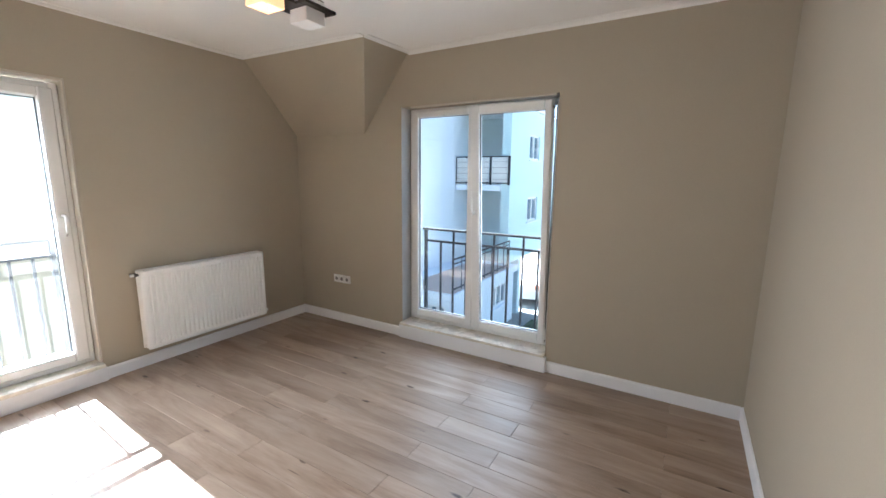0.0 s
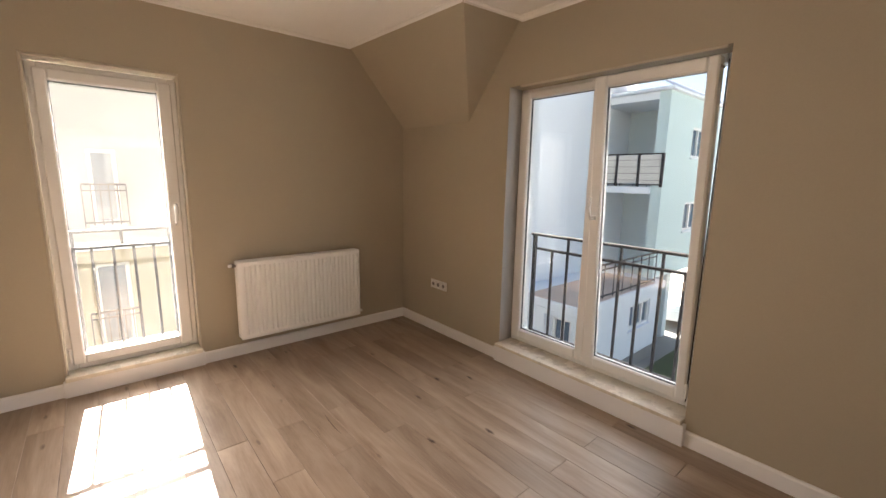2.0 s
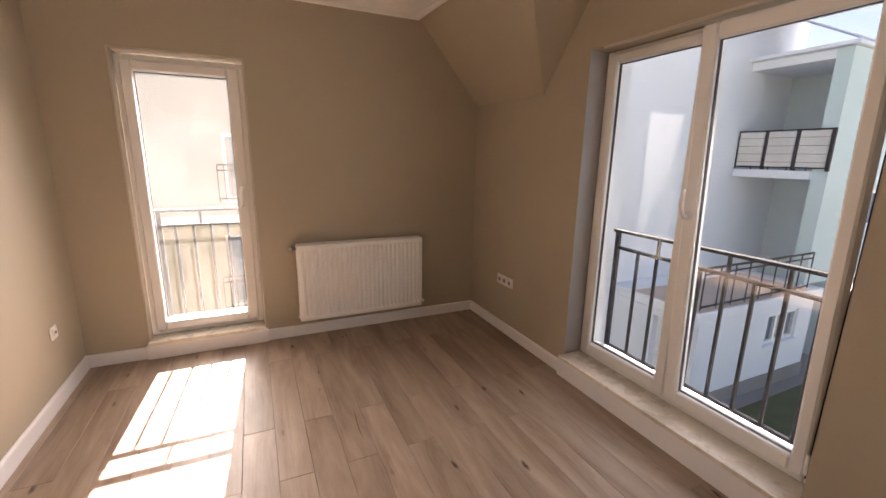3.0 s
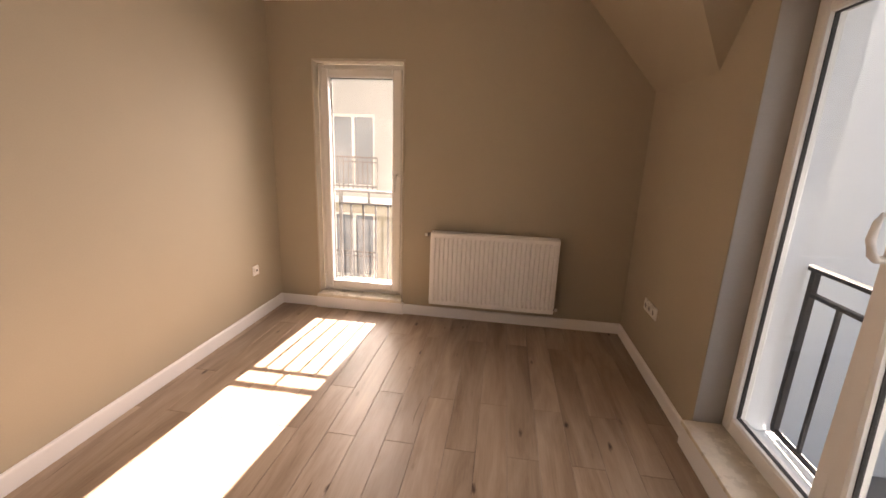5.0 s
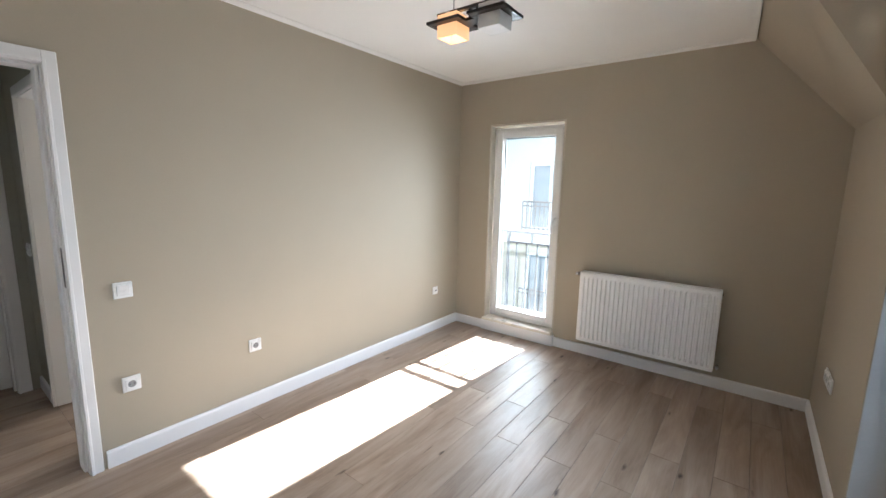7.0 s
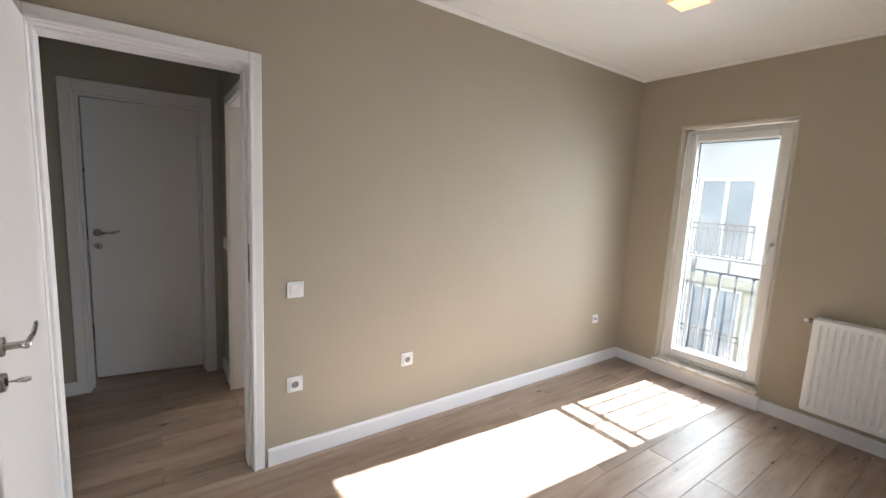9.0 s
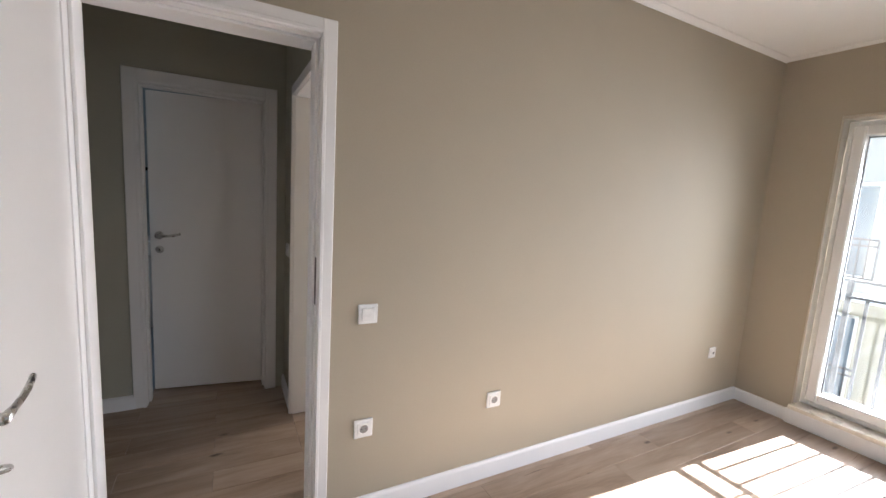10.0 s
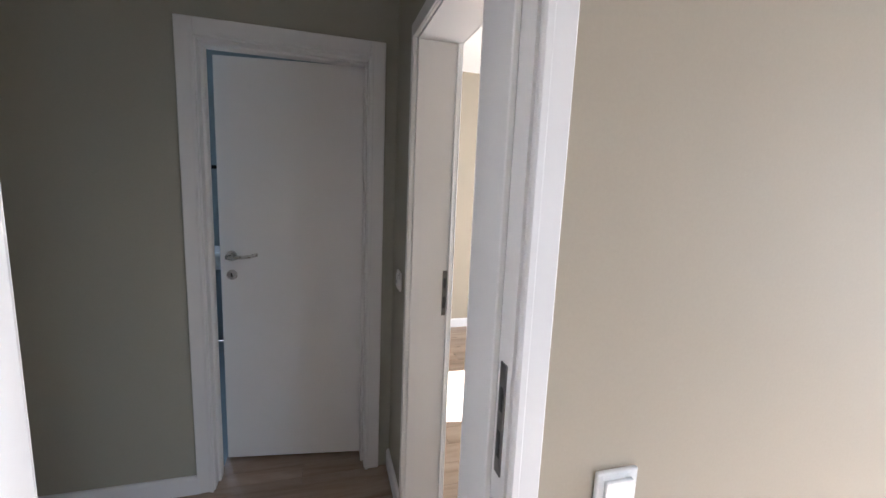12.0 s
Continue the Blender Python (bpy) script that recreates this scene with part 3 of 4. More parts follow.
railing("balcony_railing", "y", 3.300, W2[0] - 0.03, W2[1] + 0.03, 1.000, 0.885, 0.165, 0.138, -1.945, (-1.805, -1.39, -1.115), "black iron balcony railing outside the wide window")

# ---- radiator ----
RY0, RY1, RZ0, RZ1 = 1.352, 2.376, 0.156, 0.772
RL, RH = RY1 - RY0, RZ1 - RZ0
rad = thing("radiator", (-3.42, (RY0 + RY1) / 2, RZ0), "white enamelled steel panel radiator fixed to the wall", "radiator")


def ribbed_panel(front):
    """A pressed steel sheet: upright channels that fade out near the upper and lower edge."""
    bm = bmesh.new()
    ribs, pitch = 27, (RL - 0.04) / 27
    ys = [-RL / 2]
    ds = [0.0]
    for k in range(ribs):
        y = -RL / 2 + 0.02 + k * pitch
        for f, d in ((0.0, 0.0), (0.10, 0.0), (0.40, 0.0), (0.50, 0.80), (0.58, 1.0), (0.80, 1.0), (0.90, 0.80)):
            ys.append(y + f * pitch)
            ds.append(d)
    ys += [RL / 2 - 0.02, RL / 2]
    ds += [0.0, 0.0]
    zs = [0.0, 0.006, 0.030, 0.050, RH - 0.050, RH - 0.030, RH - 0.006, RH]
    ms = [0.0, 0.0, 0.0, 1.0, 1.0, 0.0, 0.0, 0.0]
    off = [-0.008, 0.0, 0.0, 0.0, 0.0, 0.0, 0.0, -0.008]
    grid = [[bm.verts.new((front + o - 0.0165 * d * m + (-0.006 if i in (0, len(ys) - 1) else 0.0), y, z)) for i, (y, d) in enumerate(zip(ys, ds))] for z, m, o in zip(zs, ms, off)]
    back = [[bm.verts.new((front - 0.018, y, z)) for y in (ys[0], ys[-1])] for z in (0.0, RH)]
    for r0, r1 in zip(grid, grid[1:]):
        for k in range(len(ys) - 1):
            bm.faces.new((r0[k], r0[k + 1], r1[k + 1], r1[k]))
    bm.faces.new([back[0][0], back[0][1], back[1][1], back[1][0]])
    bm.faces.new([*(g[0] for g in grid), back[1][0], back[0][0]])
    bm.faces.new([*(g[-1] for g in grid), back[1][1], back[0][1]])
    bm.faces.new([*grid[0], back[0][1], back[0][0]])
    bm.faces.new([*grid[-1], back[1][1], back[1][0]])
    return bm


part("front_panel", ribbed_panel(0.060), ENAMEL, rad, "ribbed white front panel")
part("back_panel", ribbed_panel(-0.015), ENAMEL, rad)
for e in (-1, 1):
    a, b = sorted((e * RL / 2, e * (RL / 2 - 0.004)))
    part("side_cover", box((-0.030, a + e * 0.003, 0.012), (0.050, b + e * 0.003, RH - 0.002), 0.0015), ENAMEL, rad)
bm = bmesh.new()
for k in range(48):
    y = -RL / 2 + 0.02 + k * (RL - 0.04) / 47
    add_box(bm, (-0.026, y - 0.0025, RH - 0.006), (0.046, y + 0.0025, RH + 0.002))
add_box(bm, (-0.030, -RL / 2 + 0.004, RH - 0.008), (-0.026, RL / 2 - 0.004, RH + 0.003))
add_box(bm, (0.046, -RL / 2 + 0.004, RH - 0.008), (0.050, RL / 2 - 0.004, RH + 0.003))
part("top_grille", bm, ENAMEL, rad, "slatted white top grille")
bm = bmesh.new()
add_tube(bm, [(0.012, -RL / 2 + 0.002, RH - 0.030), (0.012, -RL / 2 - 0.030, RH - 0.030)], 0.010, 10)
add_tube(bm, [(0.012, -RL / 2 - 0.026, RH - 0.040), (0.012, -RL / 2 - 0.026, RH - 0.012)], [0.012, 0.010], 10)
add_tube(bm, [(0.012, -RL / 2 - 0.026, RH - 0.030), (-0.058, -RL / 2 - 0.026, RH - 0.030)], 0.007, 10)
valve = part("valve", bm, STEEL, rad, "dark metal inlet valve", smooth=True)
part("cap", add_tube(bmesh.new(), [(0.012, -RL / 2 - 0.032, RH - 0.028), (0.013, -RL / 2 - 0.054, RH - 0.028)], [0.013, 0.011], 12), PVC, valve, "white valve cap", smooth=True)
bm = bmesh.new()
add_tube(bm, [(0.012, RL / 2 - 0.002, 0.030), (0.012, RL / 2 + 0.026, 0.030)], 0.010, 10)
add_tube(bm, [(0.012, RL / 2 + 0.022, 0.030), (-0.058, RL / 2 + 0.022, 0.030)], 0.007, 10)
back_valve = part("return_valve", bm, CHROME, rad, "metal return valve", smooth=True)
part("cap", add_tube(bmesh.new(), [(0.013, RL / 2 + 0.024, 0.030), (0.030, RL / 2 + 0.024, 0.030)], [0.013, 0.011], 12), PVC, back_valve, "white valve cap", smooth=True)
part("plug", add_tube(bmesh.new(), [(0.012, -RL / 2 + 0.002, 0.028), (0.012, -RL / 2 - 0.012, 0.028)], 0.012, 10), PVC, rad)
part("air_vent", add_tube(bmesh.new(), [(0.012, RL / 2 - 0.002, RH - 0.028), (0.012, RL / 2 + 0.012, RH - 0.028)], 0.011, 10), CHROME, rad)
for e in (-0.3, 0.3):
    part("wall_bracket", box((-0.060, e - 0.015, 0.05), (-0.033, e + 0.015, RH - 0.05), 0.002), ENAMEL, rad)

# ---- switches and sockets ----
def plate_base(t, out, along, modules, size=0.082):
    """Outer frame of a wall plate; local: along the wall, out of the wall, up."""
    w = size + (modules - 1) * 0.071
    bm = bmesh.new()
    add_box(bm, (-w / 2, 0.0, -size / 2), (w / 2, 0.0095, size / 2), 0.0035, 2)
    return part("frame", bm, PLASTIC, t)


def socket(where, turn, modules=1, label="white wall socket with a round recess", size=0.082, group="sockets on the wall"):
    t = thing("wall_socket", where, label, "socket", group, turn=turn)
    plate_base(t, 0, 0, modules, size)
    k = size / 0.082
    for m in range(modules):
        x = (m - (modules - 1) / 2) * 0.071
        bm = bmesh.new()
        n = 28
        rings = []
        for r, d in ((0.0215, 0.0155), (0.0195, 0.0155), (0.0185, 0.0120)):
            rings.append([bm.verts.new((x + r * k * math.cos(2 * math.pi * j / n), d, r * k * math.sin(2 * math.pi * j / n))) for j in range(n)])
        sq = 0.0275 * k
        outer = [bm.verts.new((x + a, 0.0155 if f else 0.0092, b)) for f in (1, 0) for a, b in ((sq, sq), (-sq, sq), (-sq, -sq), (sq, -sq))]
        for a, b in zip(rings, rings[1:]):
            for j in range(n):
                bm.faces.new((a[j], a[(j + 1) % n], b[(j + 1) % n], b[j]))
        for q in range(4):
            lo = round(n / 8 + q * n / 4)
            idx = [(lo + j) % n for j in range(n // 4 + 1)]
            corner_a, corner_b = outer[q], outer[(q + 1) % 4]
            bm.faces.new([corner_a, corner_b, *[rings[0][j] for j in idx[::-1]]])
            bm.faces.new([outer[q], outer[(q + 1) % 4], outer[4 + (q + 1) % 4], outer[4 + q]])
        part("insert", bm, PLASTIC, t)
        cup = bmesh.new()
        add_tube(cup, [(x, 0.0100, 0), (x, 0.0125, 0)], 0.0190 * k, 24)
        part("recess", cup, SHADED_CUP, t, "recess greyed to look shaded")
        for sx in (-0.0095, 0.0095):
            part("pin_hole", add_tube(bmesh.new(), [(x + sx * k, 0.0124, 0), (x + sx * k, 0.0132, 0)], 0.0028 * k, 10), DARK, t)
        for sz in (-1, 1):
            a, b = sorted((sz * 0.0125 * k, sz * 0.0185 * k))
            part("earth_clip", box((x - 0.0025, 0.0124, a), (x + 0.0025, 0.0148, b), 0.0005), CHROME, t)
    return t


# socket plastic greyed, the shade of the recess put into its colour
SHADED_CUP = mottled("shaded_socket_cup", (0.24, 0.24, 0.24), 0.4, bump=0.02)
socket((-0.492, SOUTH, 0.420), 0, label="white single wall socket near the door")
socket((-1.170, SOUTH, 0.424), 0, label="white single wall socket in the long wall")
aerial = thing("aerial_socket", (-3.088, SOUTH, 0.420), "small white aerial socket near the corner", "socket")
plate_base(aerial, 0, 0, 1, 0.078)
part("insert", box((-0.0265, 0.009, -0.0265), (0.0265, 0.0145, 0.0265), 0.002), PLASTIC, aerial)
part("jack", add_tube(bmesh.new(), [(0, 0.0142, 0.002), (0, 0.0165, 0.002)], 0.0085, 14), DARK, aerial, "dark round jack")
triple = socket((-2.900, NORTH, 0.452), 180, modules=3, label="white three-gang wall socket low on the wall")

switch = thing("light_switch", (-0.494, SOUTH, 0.928), "white square light switch beside the door", "switch")
plate_base(switch, 0, 0, 1, 0.083)
bm = bmesh.new()
add_box(bm, (-0.0275, 0.009, -0.0275), (0.0275, 0.0150, 0.0275), 0.002)
for v in bm.verts:
    if v.co.y > 0.012:
        v.co.y += v.co.z * 0.09
part("rocker", bm, PLASTIC, switch, "tilted white rocker")
hall_switch = thing("light_switch", (HALL_W, -1.245, 1.02), "white light switch on the hall wall", "switch", turn=-90)
plate_base(hall_switch, 0, 0, 1, 0.083)
part("rocker", box((-0.0275, 0.009, -0.0275), (0.0275, 0.0150, 0.0275), 0.002), PLASTIC, hall_switch)

# ---- doors ----
def casing_bar(bm, lo, hi):
    return add_box(bm, lo, hi, 0.004, 2)


def doorframe(t, axis, face, back, r, w, side=1):
    """Lining of an opening with a rebate stop, and moulded casing on the face side.
    r: clear opening (u0, u1, head); face: the wall plane the casing sits on; back: the other plane; side: the way the casing stands out."""
    u0, u1, head = r

    def b3(bm, ua, ub, da, db, za, zb, bv):
        da, db = sorted((da, db))
        lo, hi = ((ua, da, za), (ub, db, zb)) if axis == "y" else ((da, ua, za), (db, ub, zb))
        add_box(bm, lo, hi, bv, 1)

    lin = 0.018
    bm = bmesh.new()
    b3(bm, u0 - lin, u0, face, back, 0, head + lin, 0.0)
    b3(bm, u1, u1 + lin, face, back, 0, head + lin, 0.0)
    b3(bm, u0, u1, face, back, head, head + lin, 0.0)
    part("lining", bm, DOORPAINT, t, "white lining")
    for nm, plane, way in (("casing", face, side), ("back_casing", back, -side)):
        for a, b, z0, z1 in ((u0 - w, u0 - 0.004, 0, head + w), (u1 + 0.004, u1 + w, 0, head + w), (u0 - 0.004, u1 + 0.004, head + 0.004, head + w)):
            bm = bmesh.new()
            b3(bm, a, b, plane + way * 0.0005, plane + way * 0.014, z0, z1, 0.003)
            inner = 0.014
            if z0 > 0:
                b3(bm, a, b, plane + way * 0.014, plane + way * 0.019, z0, z0 + inner, 0.002)
            elif a < u0:
                b3(bm, b - inner, b, plane + way * 0.014, plane + way * 0.019, z0, head + 0.004 + inner, 0.002)
            else:
                b3(bm, a, a + inner, plane + way * 0.014, plane + way * 0.019, z0, head + 0.004 + inner, 0.002)
            part(nm, bm, DOORPAINT, t)


def lever(parent, at, out, along, mat=None):
    """Round rose and a bent lever handle; out: away from the leaf; along: where the lever points."""
    at, o, a = Vector(at), Vector(out), Vector(along)
    bm = bmesh.new()
    add_tube(bm, [at, at + o * 0.010], [0.026, 0.024], 20)
    add_tube(bm, [at + o * 0.008, at + o * 0.052], 0.0095, 12)
    rose = part("handle", bm, CHROME, parent, "brushed metal door handle", smooth=False)
    bm = bmesh.new()
    up = Vector((0, 0, 1))
    add_tube(bm, [at + o * 0.050 - a * 0.010, at + o * 0.051 + a * 0.030, at + o * 0.051 + a * 0.070 + up * 0.002, at + o * 0.051 + a * 0.105 + up * 0.008, at + o * 0.050 + a * 0.132 + up * 0.018],
             [0.0095, 0.0088, 0.0082, 0.0085, 0.0075], 12)
    for v in bm.verts:
        d = v.co - (at + o * 0.051)
        if d.dot(a) > 0.02:
            v.co -= o * d.dot(o) * 0.35
    part("lever", bm, CHROME, rose, smooth=True)
    bm = bmesh.new()
    k = at - up * 0.092
    add_tube(bm, [k, k + o * 0.008], [0.025, 0.023], 20)
    plate = part("keyhole_plate", bm, CHROME, parent)
    part("keyhole", box(k + o * 0.0081 - Vector((0.003, 0.003, 0.009)), k + o * 0.0081 + Vector((0.003, 0.003, 0.009))), DARK, plate)
    return plate, k


# door to the hall, its leaf swung right back towards the side wall
door_a = thing("door_1", (0, 0, 0), "white flush interior door standing wide open", "door", kind="structure")
A0, A1, AH = -0.285, 0.428, 1.978
doorframe(door_a, "y", SOUTH, SOUTH - PART_W, (A0, A1, AH), 0.056)
bm = bmesh.new()
add_box(bm, (A0, SOUTH - 0.130, 0), (A0 + 0.012, SOUTH - 0.046, AH), 0.002)
add_box(bm, (A1 - 0.012, SOUTH - 0.130, 0), (A1, SOUTH - 0.046, AH), 0.002)
add_box(bm, (A0 + 0.012, SOUTH - 0.130, AH - 0.012), (A1 - 0.012, SOUTH - 0.046, AH), 0.002)
part("stop", bm, DOORPAINT, door_a)
bm = box((A0 - 0.001, SOUTH - 0.036, 0.975), (A0 + 0.0025, SOUTH - 0.014, 1.165), 0.0008)
strike = part("strike_plate", bm, STEEL, door_a, "dull metal strike plate")
for z0, z1 in ((1.085, 1.125), (1.005, 1.050)):
    part("latch_hole", box((A0 + 0.002, SOUTH - 0.030, z0), (A0 + 0.0032, SOUTH - 0.020, z1)), DARK, strike)
LEAF = 0.738
leaf = part("leaf", box((-0.040, 0.0, 0.008), (0.0, LEAF, AH + 0.006), 0.003), DOORPAINT, door_a, "smooth white door leaf")
leaf.matrix_basis = pose(A1 + 0.040, SOUTH + 0.022, 0, 0, 0, 1.9)
plate, k = lever(leaf, (-0.040, LEAF - 0.060, 1.020), (-1, 0, 0), (0, -1, 0))
bm = bmesh.new()
add_tube(bm, [k + Vector((-0.006, 0, 0)), k + Vector((-0.026, 0, 0))], 0.003, 8)
bow = [k + Vector((-0.026 - 0.026 * (1 - math.cos(a)) / 2, 0.010 * math.sin(a), 0)) for a in [2 * math.pi * j / 14 for j in range(15)]]
add_tube(bm, bow, 0.0032, 6)
part("key", bm, CHROME, plate, "small metal key in the lock")
for z in (0.25, 1.0, 1.75):
    part("hinge", add_tube(bmesh.new(), [(0.004, -0.006, z - 0.04), (0.004, -0.006, z + 0.04)], 0.007, 10), CHROME, leaf)

# bathroom door, a hand's breadth ajar
door_b = thing("door_2", (0, 0, 0), "white flush bathroom door slightly ajar at the end of the hall", "door", kind="structure")
B0, B1, BH = -0.207, 0.470, 1.974
doorframe(door_b, "y", HALL_S, HALL_S - 0.16, (B0, B1, BH), 0.072)
bm = bmesh.new()
add_box(bm, (B0, HALL_S - 0.112, 0), (B0 + 0.012, HALL_S - 0.055, BH), 0.002)
add_box(bm, (B1 - 0.012, HALL_S - 0.112, 0), (B1, HALL_S - 0.055, BH), 0.002)
add_box(bm, (B0 + 0.012, HALL_S - 0.112, BH - 0.012), (B1 - 0.012, HALL_S - 0.055, BH), 0.002)
part("stop", bm, DOORPAINT, door_b)
leaf = part("leaf", box((0.0, -0.040, 0.010), (B1 - B0 - 0.006, 0.0, BH - 0.004), 0.003), DOORPAINT, door_b, "smooth white door leaf")
leaf.matrix_basis = pose(B0 + 0.003, HALL_S - 0.122, 0, 0, 0, -8.0)
lever(leaf, (B1 - B0 - 0.058, 0.0, 1.065), (0, 1, 0), (-1, 0, 0))

# doorway to the next room
door_c = thing("door_3", (0, 0, 0), "white lined doorway to the sunny next room", "door", kind="structure")
doorframe(door_c, "x", HALL_W, HALL_W - 0.15, (-1.012, -0.328, 1.945), 0.064)
bm = bmesh.new()
add_box(bm, (HALL_W - 0.150, -1.012, 0), (HALL_W - 0.142, -1.002, 1.945), 0.002)
part("stop", bm, DOORPAINT, door_c)
strike = part("strike_plate", box((HALL_W - 0.141, -1.0125, 0.93), (HALL_W - 0.124, -1.0095, 1.11), 0.0006), STEEL, door_c, "metal strike plate")
for z0, z1 in ((1.04, 1.08), (0.96, 1.005)):
    part("latch_hole", box((HALL_W - 0.138, -1.0100, z0), (HALL_W - 0.127, -1.0090, z1)), DARK, strike)

# ---- ceiling lamp ----
lamp = thing("ceiling_lamp", (-1.60, 1.335, TOP), "dark wood ceiling lamp with two cube glass shades, one lit", "ceiling lamp")
part("canopy", box((-0.045, -0.15, -0.026), (0.045, 0.15, -0.001), 0.004), WENGE, lamp, "dark ceiling plate")
for y in (-0.118, 0.118):
    part("wire", add_tube(bmesh.new(), [(0, y, -0.026), (0, y, -0.176)], 0.0022, 8), STEEL, lamp, "thin metal suspension wire")
    part("stem", box((-0.006, y * 0.17 - 0.006, -0.240), (0.006, y * 0.17 + 0.006, -0.190), 0.001), WENGE, lamp)
part("crossbar", box((-0.034, -0.030, -0.254), (0.034, 0.030, -0.240), 0.002), WENGE, lamp)
part("top_bar", box((-0.012, -0.215, -0.190), (0.012, 0.215, -0.176), 0.002), WENGE, lamp, "thin dark upper bar")
for y, lit in ((-0.118, True), (0.118, False)):
    bm = bmesh.new()
    for a, b, c, d in ((-0.096, -0.058, -0.096, 0.096), (0.058, 0.096, -0.096, 0.096), (-0.058, 0.058, -0.096, -0.058), (-0.058, 0.058, 0.058, 0.096)):
        add_box(bm, (a, y + c, -0.254), (b, y + d, -0.240), 0.002)
    part("plate", bm, WENGE, lamp, "square dark wood collar")
    bm = bmesh.new()
    h = 0.057
    for a, b, c, d in ((-h, -h + 0.005, -h, h), (h - 0.005, h, -h, h), (-h + 0.005, h - 0.005, -h, -h + 0.005), (-h + 0.005, h - 0.005, h - 0.005, h)):
        add_box(bm, (a, y + c, -0.312), (b, y + d, -0.205), 0.0015)
    if not lit:
        add_box(bm, (-h + 0.005, y - h + 0.005, -0.312), (h - 0.005, y + h - 0.005, -0.308), 0.0)
    shade = part("shade", bm, LITGLASS if lit else FROST, lamp, "amber-lit cube glass shade" if lit else "unlit frosted cube glass shade")
    bm = bmesh.new()
    bmesh.ops.create_uvsphere(bm, u_segments=16, v_segments=10, radius=0.022)
    bmesh.ops.translate(bm, verts=bm.verts, vec=(0, y, -0.262))
    add_tube(bm, [(0, y, -0.245), (0, y, -0.206)], [0.015, 0.013], 14)
    part("bulb", bm, BULB if lit else FROST, shade, "glowing warm bulb" if lit else "", smooth=True)
    part("holder", box((-0.052, y - 0.012, -0.206), (0.052, y + 0.012, -0.198), 0.001), CHROME, shade)

# ---- bathroom corner seen through the gap ----
structure("bathroom_tile_wall", slab_with_holes("y", C_SOUTH + 0.003, C_SOUTH + 0.013, (HALL_W + 0.002, 1.75, 0, TOP), [(0.95, 1.5, 1.0, 1.9)]), BLUETILE, "grey-blue glazed wall tiling")
tb = part("border", box((HALL_W + 0.01, C_SOUTH + 0.0135, 1.50), (0.94, C_SOUTH + 0.019, 1.53)), BLACKTILE)
tagged(tb, "thin black tile border on the bathroom wall", "trim", kind="structure")
basin = thing("washbasin", (0.66, C_SOUTH + 0.03, 0.0), "white ceramic washbasin on the bathroom wall", "washbasin")
bm = bmesh.new()
add_box(bm, (-0.26, 0.0, 0.72), (0.26, 0.42, 0.86), 0.04, 3)
part("bowl", bm, CERAMIC, basin)
part("pedestal", add_tube(bmesh.new(), [(0, 0.17, 0.0), (0, 0.17, 0.74)], [0.10, 0.075], 16), CERAMIC, basin, smooth=True)
part("tap", add_tube(bmesh.new(), [(0, 0.06, 0.86), (0, 0.06, 0.98), (0, 0.10, 1.01), (0, 0.18, 0.985)], 0.013, 10), CHROME, basin, "chrome tap", smooth=True)
# window out of view, added only to bring light into the bathroom
win4 = thing("window_4", (0, 0, 0), "small white bathroom window, unseen, added to let light in", "window", kind="structure")
part("window_frame", ring(bmesh.new(), "y", C_SOUTH - 0.12, C_SOUTH - 0.06, (0.955, 1.495, 1.005, 1.895), (1.02, 1.43, 1.07, 1.83)), PVC, win4)
pane("y", C_SOUTH - 0.09, (1.015, 1.435, 1.065, 1.835), win4)

# ---- outside ----
GROUND = -3.7
me = bmesh.new()
add_box(me, (-600, -600, GROUND - 0.3), (600, 600, GROUND))
tagged(part("ground", me, CONCRETE), "pale grey concrete yard reaching away", "ground", kind="structure")
tagged(part("lawn", box((-4.55, 8.6, GROUND), (1.5, 14.2, GROUND + 0.03), 0.0), GRASS), "short dark green lawn beside the building", "lawn", kind="structure")
part_low = structure("wall_below", slab_with_holes("y", NORTH + 0.04, NORTH + THICK - 0.01, (WEST - THICK + 0.01, HALL_E, GROUND, -0.03), []), OUTSIDE, "rendered outer wall of the storey below")
structure("wall_below_west", slab_with_holes("x", WEST - THICK + 0.01, WEST - 0.04, (C_SOUTH - 0.2, NORTH + 0.03, GROUND, -0.03), []), OUTSIDE, "rendered outer wall of the storey below")


